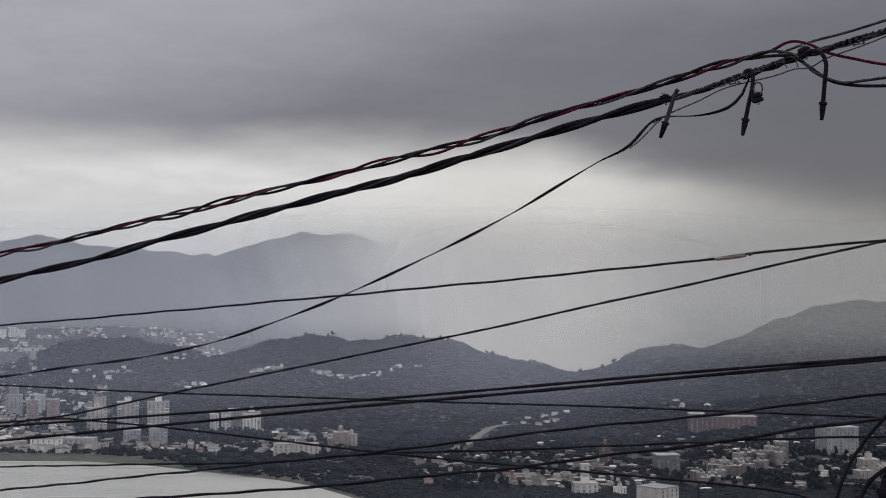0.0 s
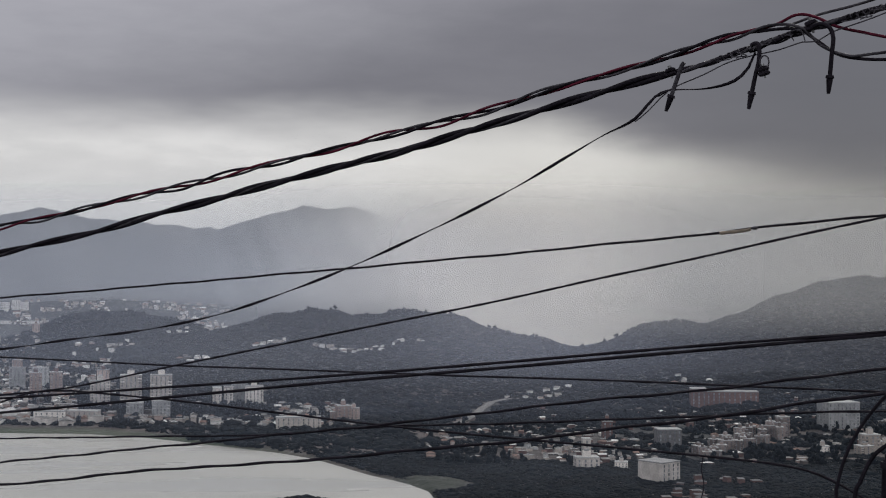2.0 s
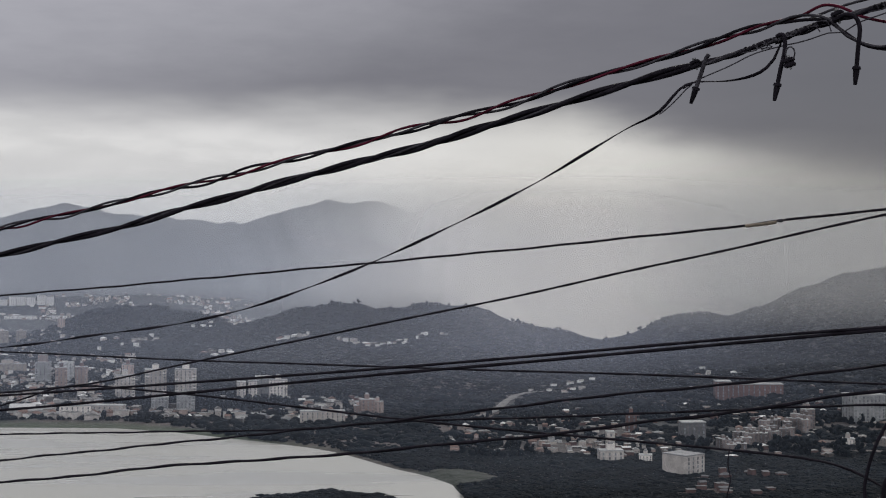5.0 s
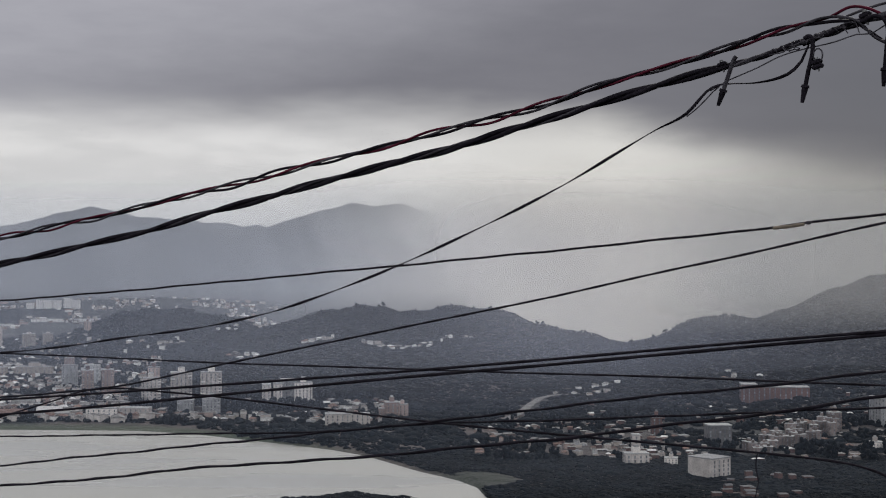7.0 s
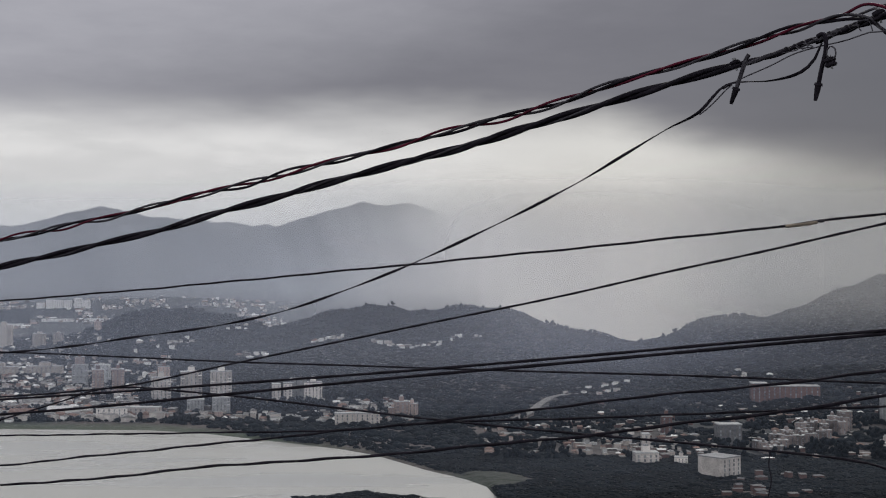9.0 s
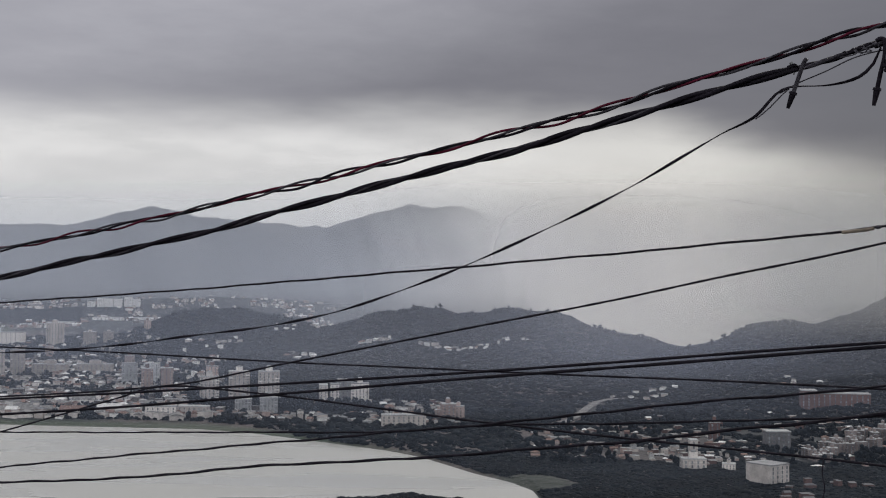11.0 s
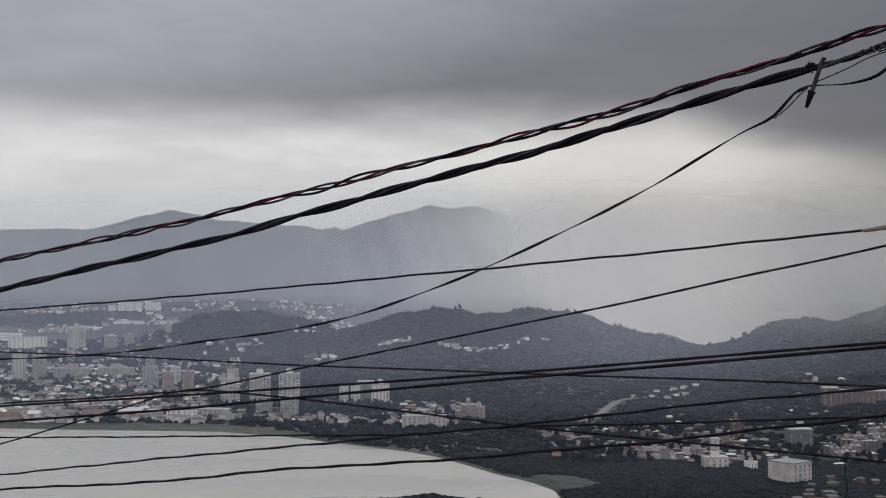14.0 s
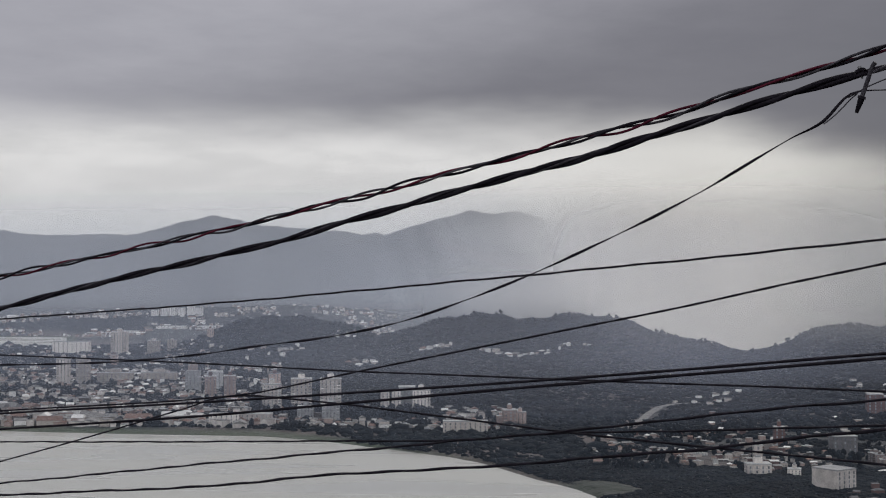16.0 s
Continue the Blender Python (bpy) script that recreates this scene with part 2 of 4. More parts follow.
def wobble(x, y, size, seed=0.0):
    """Smooth, cheap relief noise in -1..1."""
    u, v = x / size + seed, y / size - seed * 1.7
    return (np.sin(u * 1.3 + 1.7 * np.sin(v * 0.9)) + np.sin(v * 1.7 + 1.3 * np.sin(u * 1.1 + 2)) + np.sin((u + v) * 2.3 + 1.1 * np.sin(u * 2.1 - v))) / 3


def ground(x, y):
    """Height of the land over the water at a place of the plan."""
    x, y = np.asarray(x, float), np.asarray(y, float)
    d = np.maximum(y, 60.0)
    a = np.clip(x / d, -3, 3)
    h = 3.0 + 0.010 * np.clip(y - 1300, 0, 3000) + 1.0 * wobble(x, y, 60) * step((y - 1320) / 200)
    def ridge(rows, foot, crest, back):
        top = ridge_line(a, rows)
        rise = step((y - foot) / (crest - foot)) * (1 - step((y - crest) / back))
        side = 1 + 0.20 * wobble(x, y, 110, 5.0) * (1 - step((y - crest + 250) / 200)) + 0.03 * wobble(x, y, 40, 1.0) * (1 - step((y - crest + 150) / 100))
        return top * rise * side
    h = np.maximum(h, ridge(LEFT_KNOLL, 1900, 2380, 350))
    h = np.maximum(h, ridge(MID_RIDGE, 1430, 2300, 600))
    h = np.maximum(h, ridge(RIGHT_RIDGE, 1200, 2100, 700))
    h = np.maximum(h, ridge(FOOTHILL, 3080, 3640, 900))
    h = np.maximum(h, ridge(FAR_RIDGE, 3700, 4300, 1500) + (12 + 5 * wobble(x, y, 70, 7.0) + 2.5 * wobble(x, y, 22, 9.0)) * step((y - 3900) / 300))
    # the two bays
    far = np.interp(a + 0.0012 * wobble(x, y, 25, 2.0), [r[0] for r in FAR_SHORE], [r[1] for r in FAR_SHORE])
    near = 835 + 89 * np.exp(-((a + 0.06) / np.where(a < -0.06, 0.10, 0.075)) ** 2) + 2.5 * wobble(x, y, 14, 4.0)
    inside = np.minimum(far - y, y - near)
    h = np.where((y > 600) & (inside > -250), np.minimum(h, np.clip(-(0.12 - 0.06 * step((-0.12 - a) / 0.08)) * inside, -4, 400)), h)
    bay = np.minimum(np.minimum(y - 2700, 3320 - y), (-0.365 - a) * 2000)
    h = np.where(bay > -120, np.minimum(h, np.clip(-0.12 * bay, -4, 400)), h)
    # the hillside on which the camera stands
    slope = 148.3 - 0.206 * np.hypot(x, np.maximum(y, 0)) + np.clip(-y, 0, 400) * 0.25
    return np.where(y < 760, np.maximum(slope, np.minimum(h, 2.5)), h)


def mesh_object(name, verts, faces, mat, parent=None, smooth=False):
    me = bpy.data.meshes.new(name)
    me.from_pydata(verts, [], faces)
    me.materials.append(mat)
    if smooth:
        me.shade_smooth()
    ob = new(name, me)
    ob.parent = parent
    return ob


def part(name, bm, mat, parent=None, label=""):
    me = bpy.data.meshes.new(name)
    bm.to_mesh(me)
    bm.free()
    me.materials.append(mat)
    ob = new(name, me)
    ob.parent = parent
    return tagged(ob, label)


def grid_faces(rows, cols):
    i = np.arange((rows - 1) * cols).reshape(rows - 1, cols)[:, :-1].ravel()
    return np.stack([i, i + 1, i + cols + 1, i + cols], 1).tolist()


A = np.concatenate([np.linspace(-3, -0.47, 18), np.arange(-0.45, 0.415, 0.0024), np.linspace(0.44, 3, 18)])
D = np.concatenate([np.linspace(-2500, 0, 12), np.linspace(2, 560, 40), np.arange(575, 1400, 7.0), np.arange(1400, 2600, 12.0), np.arange(2600, 4500, 25.0), np.linspace(4550, 6500, 8)])
gx = A[None, :] * (np.maximum(D, 0)[:, None] + 60 + np.maximum(-D, 0)[:, None])
gy = np.repeat(D[:, None], len(A), 1)
gz = ground(gx, gy)
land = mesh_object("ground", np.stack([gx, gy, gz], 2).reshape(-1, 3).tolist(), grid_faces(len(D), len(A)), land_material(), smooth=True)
tagged(land, "wooded green hills and shore plain round a bay", "land", kind="structure")

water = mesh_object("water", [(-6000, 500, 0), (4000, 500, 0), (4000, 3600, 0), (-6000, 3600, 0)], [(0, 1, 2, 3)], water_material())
tagged(water, "calm pale grey water of a bay", "water", kind="structure")


def veil_sheet(name, depth, x0, x1, z0, z1, mat, label):
    """A hanging, softly folded curtain of rain, or one added as distance haze."""
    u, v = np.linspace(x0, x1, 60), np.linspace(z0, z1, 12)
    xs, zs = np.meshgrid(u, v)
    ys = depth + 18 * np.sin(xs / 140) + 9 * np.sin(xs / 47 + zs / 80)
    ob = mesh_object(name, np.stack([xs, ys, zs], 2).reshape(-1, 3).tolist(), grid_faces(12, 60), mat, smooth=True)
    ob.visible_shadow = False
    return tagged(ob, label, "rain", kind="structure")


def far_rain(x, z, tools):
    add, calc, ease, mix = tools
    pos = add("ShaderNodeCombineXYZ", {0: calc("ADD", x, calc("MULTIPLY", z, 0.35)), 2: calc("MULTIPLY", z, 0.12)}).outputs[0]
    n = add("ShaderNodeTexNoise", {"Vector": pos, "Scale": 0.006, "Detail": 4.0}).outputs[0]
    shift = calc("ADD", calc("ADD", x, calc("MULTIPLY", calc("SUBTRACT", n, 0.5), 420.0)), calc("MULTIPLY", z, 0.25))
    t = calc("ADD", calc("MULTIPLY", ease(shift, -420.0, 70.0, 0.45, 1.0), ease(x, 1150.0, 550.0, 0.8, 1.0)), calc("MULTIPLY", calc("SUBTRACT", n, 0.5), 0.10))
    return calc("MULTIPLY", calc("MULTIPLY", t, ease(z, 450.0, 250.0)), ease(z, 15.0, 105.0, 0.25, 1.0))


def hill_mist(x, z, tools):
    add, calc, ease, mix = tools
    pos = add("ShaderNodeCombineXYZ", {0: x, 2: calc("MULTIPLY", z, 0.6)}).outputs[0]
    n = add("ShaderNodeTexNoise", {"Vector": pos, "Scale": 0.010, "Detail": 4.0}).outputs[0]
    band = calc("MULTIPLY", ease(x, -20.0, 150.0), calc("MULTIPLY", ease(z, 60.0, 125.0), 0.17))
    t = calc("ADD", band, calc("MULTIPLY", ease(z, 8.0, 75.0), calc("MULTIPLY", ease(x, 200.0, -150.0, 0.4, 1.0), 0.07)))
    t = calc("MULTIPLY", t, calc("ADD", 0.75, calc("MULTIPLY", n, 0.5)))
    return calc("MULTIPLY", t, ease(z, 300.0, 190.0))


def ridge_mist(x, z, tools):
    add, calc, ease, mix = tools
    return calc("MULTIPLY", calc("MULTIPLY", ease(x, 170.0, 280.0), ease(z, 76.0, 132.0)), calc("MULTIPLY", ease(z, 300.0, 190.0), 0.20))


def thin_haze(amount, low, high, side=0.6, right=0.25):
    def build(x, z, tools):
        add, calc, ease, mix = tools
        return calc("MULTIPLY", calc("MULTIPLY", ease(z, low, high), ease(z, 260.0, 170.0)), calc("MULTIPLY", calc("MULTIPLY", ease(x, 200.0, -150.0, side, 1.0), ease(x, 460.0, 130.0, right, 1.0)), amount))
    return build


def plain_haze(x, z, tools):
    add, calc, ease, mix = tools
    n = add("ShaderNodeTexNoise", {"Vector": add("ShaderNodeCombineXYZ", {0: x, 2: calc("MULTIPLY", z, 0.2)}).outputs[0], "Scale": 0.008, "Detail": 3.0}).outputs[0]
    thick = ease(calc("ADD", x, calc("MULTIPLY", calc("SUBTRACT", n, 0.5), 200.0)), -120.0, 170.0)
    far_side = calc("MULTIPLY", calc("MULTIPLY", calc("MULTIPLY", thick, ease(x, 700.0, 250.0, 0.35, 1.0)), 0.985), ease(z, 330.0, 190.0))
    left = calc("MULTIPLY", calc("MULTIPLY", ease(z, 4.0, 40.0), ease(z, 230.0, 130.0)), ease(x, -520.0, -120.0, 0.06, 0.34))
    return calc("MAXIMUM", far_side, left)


# Distance haze is added as tinted see-through sheets hung before the land.
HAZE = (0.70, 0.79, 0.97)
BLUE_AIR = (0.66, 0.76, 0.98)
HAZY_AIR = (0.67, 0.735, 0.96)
veil_sheet("backdrop_far_rain", 3640, -1900, 1650, 12, 470, veil_material("far_rain", far_rain, ((0.77, 0.81, 0.89), (0.985, 0.955, 0.91)), (420.0, 1050.0)), "pale grey curtain of rain before distant mountains")
veil_sheet("backdrop_plain_haze", 2420, -1180, 1100, -1, 340, veil_material("plain_haze", plain_haze, (HAZE, (0.98, 0.94, 0.87)), (270.0, 680.0)), "bluish haze over the far plain thickening into pale rain")
veil_sheet("backdrop_hill_mist", 1420, -690, 600, 6, 310, veil_material("hill_mist", hill_mist, (HAZE, (0.95, 0.93, 0.875)), (150.0, 330.0)), "thin pale mist hanging before the hill tops")
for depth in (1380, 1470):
    veil_sheet("backdrop_ridge_mist", depth, 180, 600, 60, 310, veil_material("ridge_mist", ridge_mist, (0.95, 0.93, 0.875), (150.0, 330.0)), "pale mist drifting before a dark ridge")
veil_sheet("backdrop_valley_haze", 1560, -760, 660, 8, 270, veil_material("valley_haze", thin_haze(0.082, 8.0, 65.0, 2.7, 0.25), HAZY_AIR), "thin bluish haze over the wooded slopes")
veil_sheet("backdrop_shore_haze", 1285, -620, 540, 3, 270, veil_material("shore_haze", thin_haze(0.07, 2.0, 32.0, 1.1, 0.45), HAZY_AIR), "thin bluish haze over the town")
veil_sheet("backdrop_near_haze", 838, -400, 330, 1, 200, veil_material("near_haze", thin_haze(0.05, 1.0, 25.0, 0.8, 0.1), BLUE_AIR), "faint bluish haze over the bay shore")


# ---- woods ----
ICO_V, ICO_F = [], []
bm = bmesh.new()
bmesh.ops.create_icosphere(bm, subdivisions=1, radius=1.0)
bm.verts.ensure_lookup_table()
ICO_V = np.array([v.co[:] for v in bm.verts])
ICO_F = np.array([[v.index for v in f.verts] for f in bm.faces])
bm.free()


OCTA_V = np.array([(1, 0, 0), (-1, 0, 0), (0, 1, 0), (0, -1, 0), (0, 0, 1), (0, 0, -1)], float)
OCTA_F = np.array([(0, 2, 4), (2, 1, 4), (1, 3, 4), (3, 0, 4), (2, 0, 5), (1, 2, 5), (3, 1, 5), (0, 3, 5)])


def clumps(name, centres, radii, rng, label, squash=0.8, parent=None, mat=None, shape=(ICO_V, ICO_F)):
    """Many ragged leaf clumps in one mesh."""
    n = len(centres)
    k = len(shape[0])
    v = shape[0][None] * (1 + 0.45 * (rng.random((n, k, 1)) - 0.5)) + 0.18 * (rng.random((n, k, 3)) - 0.5)
    spin = rng.random(n) * 6.28
    c, s = np.cos(spin)[:, None], np.sin(spin)[:, None]
    v = np.stack([v[..., 0] * c - v[..., 1] * s, v[..., 0] * s + v[..., 1] * c, v[..., 2] * squash], 2)
    v = v * np.asarray(radii)[:, None, None] + np.asarray(centres)[:, None, :]
    f = (shape[1][None] + (np.arange(n) * k)[:, None, None]).reshape(-1, 3)
    ob = mesh_object(name, v.reshape(-1, 3).tolist(), f.tolist(), mat or LEAF, parent, True)
    return tagged(ob, label, "trees" if parent is None else "", kind="stuff" if parent is None else "")


# ---- buildings ----
def slab(bm, x0, x1, y0, y1, z0, z1):
    """Adds a box to a bmesh."""
    v = [bm.verts.new(p) for p in ((x0, y0, z0), (x1, y0, z0), (x1, y1, z0), (x0, y1, z0), (x0, y0, z1), (x1, y0, z1), (x1, y1, z1), (x0, y1, z1))]
    for q in ((3, 2, 1, 0), (4, 5, 6, 7), (0, 1, 5, 4), (1, 2, 6, 5), (2, 3, 7, 6), (3, 0, 4, 7)):
        bm.faces.new([v[i] for i in q])


def one_slab(*size):
    bm = bmesh.new()
    slab(bm, *size)
    return bm


def shared(name, source, parent, at, turn=0.0):
    """Another piece like source, on the same mesh."""
    ob = new(name, source.data)
    ob.parent = parent
    ob.matrix_basis = pose(*at, 0, 0, turn)
    return ob


def window_row(parent, first, spots):
    """Window panes at (x, y, z, turn) on a building; first is the pane that the others share."""
    for x, y, z, turn in spots:
        if first is None:
            bm = bmesh.new()
            slab(bm, -0.65, 0.65, -0.09, 0.05, -0.3, 1.75)
            first = part("window", bm, GLASS, parent)
            first.matrix_basis = pose(x, y, z, 0, 0, turn)
        else:
            shared("window", first, parent, (x, y, z), turn)
    return first


def pitched_roof(w, d, h, rise, hip, over=0.5):
    """A gabled or hipped roof with eaves, as a closed solid."""
    bm = bmesh.new()
    x, y = w / 2 + over, d / 2 + over
    inset = y * 0.9 if hip else 0.0
    rim = [bm.verts.new(p) for p in ((-x, -y, h), (x, -y, h), (x, y, h), (-x, y, h))]
    low = [bm.verts.new((p.co.x, p.co.y, h - 0.22)) for p in rim]
    a, b = bm.verts.new((-x + inset, 0, h + rise)), bm.verts.new((x - inset, 0, h + rise))
    for q in ((rim[0], rim[1], b, a), (rim[2], rim[3], a, b), (rim[1], rim[2], b), (rim[3], rim[0], a), (low[3], low[2], low[1], low[0])):
        bm.faces.new(q)
    for i in range(4):
        bm.faces.new((low[i], low[(i + 1) % 4], rim[(i + 1) % 4], rim[i]))
    return bm


def house(w, d, h, wall_mat, roof_mat, kind, label, panes=2):
    """A small house: wall, roof, panes and a door."""
    base = new("house")
    tagged(base, label, "house", "houses of the town")
    part("wall", one_slab(-w / 2, w / 2, -d / 2, d / 2, -3, h), wall_mat, base)
    if kind == "flat":
        bm = bmesh.new()
        slab(bm, -w / 2 - 0.15, w / 2 + 0.15, -d / 2 - 0.15, d / 2 + 0.15, h, h + 0.5)
        slab(bm, -w * 0.2, w * 0.15, -d * 0.2, d * 0.2, h + 0.5, h + 2.2)
        part("roof", bm, roof_mat, base)
    else:
        part("roof", pitched_roof(w, d, h, 0.28 * d, kind == "hip"), roof_mat, base)
    if panes:
        floors = 2 if h > 5 else 1
        window_row(base, None, [(-w / 2 + w * (i + 0.75) / (panes + 0.5), -d / 2, 1.0 + 2.9 * j, 0) for j in range(floors) for i in range(panes)])
    return base


def apartment_block(w, d, floors, cols, side_cols, wall_mat, label, tank=True, stepped=False, name="apartment_tower", balcony=True, side_mat=None):
    """A block of flats with each pane, balcony slabs, a parapet and a stair head on its roof."""
    base = new(name)
    tagged(base, label, "building", "larger buildings of the town")
    h = floors * 3.0 + 1.0
    bm = bmesh.new()
    slab(bm, -w / 2, w / 2, -d / 2, d / 2, -4, h)
    if stepped:
        slab(bm, -w * 0.28, w * 0.28, -d * 0.62, -d / 2, -4, h - 2.0)
    part("wall", bm, wall_mat, base)
    bm = bmesh.new()
    slab(bm, -w / 2 - 0.2, w / 2 + 0.2, -d / 2 - 0.2, d / 2 + 0.2, h, h + 0.8)
    part("roof", bm, CONCRETE, base)
    if tank:
        head = part("stair_head", one_slab(-w * 0.16, w * 0.16, -d * 0.2, d * 0.2, h + 0.8, h + 5.0), side_mat or wall_mat, base)
        part("water_tank", one_slab(-w * 0.10, w * 0.10, -d * 0.14, d * 0.14, h + 5.0, h + 6.4), CONCRETE, head)
    spots = []
    for j in range(floors):
        for i in range(cols):
            x = -w / 2 + w * (i + 0.5) / cols
            front = -d * 0.62 if stepped and abs(x) < w * 0.27 else -d / 2
            spots.append((x, front, 1.2 + 3 * j, 0))
        for i in range(side_cols):
            y = -d / 2 + d * (i + 0.5) / side_cols
            spots.append((w / 2, y, 1.2 + 3 * j, 90))
            spots.append((-w / 2, y, 1.2 + 3 * j, -90))
    first = window_row(base, None, spots)
    if balcony:
        bm = bmesh.new()
        slab(bm, -w * 0.09, w * 0.09, -1.3, 0, -0.15, 0.95)
        b = part("balcony", bm, wall_mat, base)
        b.matrix_basis = pose(-w * 0.39, -d / 2, 3.2)
        shared("balcony", b, base, (w * 0.39, -d / 2, 3.2))
        for j in range(2, floors):
            shared("balcony", b, base, (-w * 0.39, -d / 2, 0.2 + 3 * j))
            shared("balcony", b, base, (w * 0.39, -d / 2, 0.2 + 3 * j))
    return base


TAKEN = []


def put(ob, x, y, turn=0.0, sink=0.0):
    """Stands a thing on the ground."""
    ob.matrix_basis = pose(x, y, float(ground(x, y)) - sink, 0, 0, turn)
    TAKEN.append((x, y))
    return ob


def also(ob, x, y, turn=0.0, size=(1, 1, 1)):
    c = copy_thing(ob, pose(x, y, float(ground(x, y)), 0, 0, turn) @ Matrix.Diagonal((*size, 1)))
    TAKEN.append((x, y))
    return c


rng = np.random.default_rng(7)
# towers by the shore
tower = put(apartment_block(22, 14, 12, 5, 2, PLASTER, "tall pale grey-white apartment tower with stair head", stepped=True), -273, 1446, 12)
also(tower, -241, 1442, 8)
tower_b = put(apartment_block(20, 14, 10, 5, 2, PLASTER, "pale apartment tower with balconies and roof tank", stepped=True), -305, 1448, 14)
front = put(apartment_block(18, 13, 5, 5, 2, CONCRETE, "dull grey apartment block standing before white towers"), -232, 1388, 10)
also(front, -259, 1396, 5, (0.9, 1, 0.85))
slim = put(apartment_block(9, 14, 7, 2, 3, PLASTER, "slim white apartment tower beside a wider block", tank=False), -187, 1468, 10)
also(slim, -176, 1476, 10)
dull = put(apartment_block(18, 13, 8, 4, 2, CONCRETE, "dull grey apartment block behind white towers", tank=False), -166, 1492, 6)
wide = put(apartment_block(19, 14, 7, 5, 2, PLASTER, "pale apartment tower with raised stair head"), -150, 1488, 8)
pink = put(apartment_block(13, 13, 5, 3, 2, PINK, "salmon pink apartment building with stepped top", stepped=True), -50, 1352, 12)
also(pink, -40, 1360, -10, (0.8, 0.8, 0.8))
also(pink, -59, 1358, 5, (0.6, 0.8, 0.6))
row = put(apartment_block(42, 12, 3, 9, 2, CREAM, "long low cream apartment row beside trees", tank=False, name="apartment_row", balcony=False), -90, 1306, 6)
low_white = put(apartment_block(30, 12, 3, 6, 2, PLASTER, "long low white building near the shore", tank=False, name="school_building", balcony=False), -332, 1352, 4)
also(low_white, -301, 1356, -6)
flats = put(apartment_block(13, 12, 9, 3, 2, PINK, "pinkish apartment tower on the plain", side_mat=BRICK), -403, 1572, 15)
also(flats, -382, 1580, 10)
also(flats, -340, 1630, 5)
# towers and blocks further out on the plain
hall = put(apartment_block(62, 24, 7, 8, 3, PLASTER, "large plain pale block beside the second bay", tank=False, name="office_block", balcony=False), -852, 2360, 4)
bigw = put(apartment_block(28, 20, 13, 6, 3, CREAM, "tall pale apartment tower with stepped roofline", stepped=True), -763, 2350, 10)
also(bigw, -706, 2362, 5, (0.7, 0.8, 0.62))
also(bigw, -690, 2420, 12, (0.6, 0.7, 0.5))
pair = put(apartment_block(17, 15, 11, 4, 2, CREAM, "beige apartment tower on the plain"), -650, 1770, 15)
also(pair, -625, 1775, 12)
lowc = put(apartment_block(46, 14, 4, 8, 2, CREAM, "long low beige building with roof hut", name="apartment_row", balcony=False), -590, 1800, 0)
also(lowc, -535, 1815, 4)
also(dull, -455, 1690, 8)
also(dull, -430, 1700, 4)
slab_block = put(apartment_block(20, 14, 6, 4, 2, WHITE, "white apartment slab in a far town", tank=False, balcony=False), -985, 3460, 4)
for x, y, h in ((-1008, 3466, 1.1), (-962, 3460, 0.9), (-938, 3464, 1.2), (-916, 3460, 1.0), (-1034, 3470, 0.7)):
    also(slab_block, x, y, 4, (0.9, 1, h))
depot = put(apartment_block(70, 24, 2, 8, 2, WHITE, "long low white depot in a far town", tank=False, name="depot", balcony=False), -940, 3290, 2)
for x, y, w in ((-1050, 3300, 0.7), (-860, 3320, 0.6), (-1130, 3310, 0.8), (-790, 3360, 0.4)):
    also(depot, x, y, 3, (w, 1, 0.8))
for x, y, s in ((-590, 2300, 15), (-700, 2130, 10), (-520, 1930, 4)):
    also(flats, x, y, s, (0.9, 1, 0.6))
# blocks on the far side of the mangroves
store = put(apartment_block(20, 22, 4, 4, 0, PLASTER, "big plain white block at the edge of dark trees", tank=False, name="office_block", balcony=False), 189, 985, 40)
clinic = put(apartment_block(18, 11, 2, 4, 2, PLASTER, "low white building with stepped wings", name="clinic", balcony=False, stepped=True), 146, 1050, 6)
fin = put(apartment_block(6, 7, 6, 1, 1, PLASTER, "slim white stair tower joined to low wings", tank=False, name="stair_tower", balcony=False), 148, 1066, 4)
also(clinic, 172, 1046, -10, (0.55, 0.8, 0.6))
mall = put(apartment_block(54, 20, 4, 10, 3, BRICK, "long dark red brick block with pale roof edge", tank=False, name="brick_block", balcony=False), 352, 1440, -6)
wing = put(apartment_block(16, 20, 6, 3, 3, BRICK, "orange-red brick end block", tank=False, name="brick_block", balcony=False), 314, 1426, -6)
cube = put(apartment_block(32, 24, 8, 8, 4, CONCRETE, "large grey office cube with ruled facade", tank=False, name="office_block", balcony=False), 420, 1300, 10)
redt = put(apartment_block(9, 9, 5, 2, 2, BRICK, "red and white water tower block", tank=True, name="apartment_tower", balcony=False), 188, 1222, 0)
frame_b = put(apartment_block(20, 14, 5, 5, 2, SHELL, "unlit grey concrete shell with pale columns", tank=False, name="office_block", balcony=False), 230, 1160, 4)
stack = put(apartment_block(10, 10, 5, 2, 2, TERRACE, "dull pinkish-beige apartment block on a terraced slope", stepped=True), 356, 1262, 10)
for i in range(34):
    f = (i + rng.random()) / 34
    x, y = 244 + 108 * f + rng.normal() * 5, 1108 + 150 * f + rng.normal() * 14
    also(stack, x, y, rng.normal() * 25, (rng.uniform(0.5, 0.85), 0.8, rng.uniform(0.28, 0.5) + 0.35 * f))
also(clinic, 352, 1130, -8, (0.6, 0.8, 0.8))
crowd = put(apartment_block(14, 12, 4, 3, 2, CREAM, "cream apartment building above terraced houses", stepped=True), 398, 1150, 5)
also(crowd, 414, 1158, -6, (0.9, 0.9, 0.5))
also(crowd, 386, 1128, 12, (0.9, 0.9, 0.5))
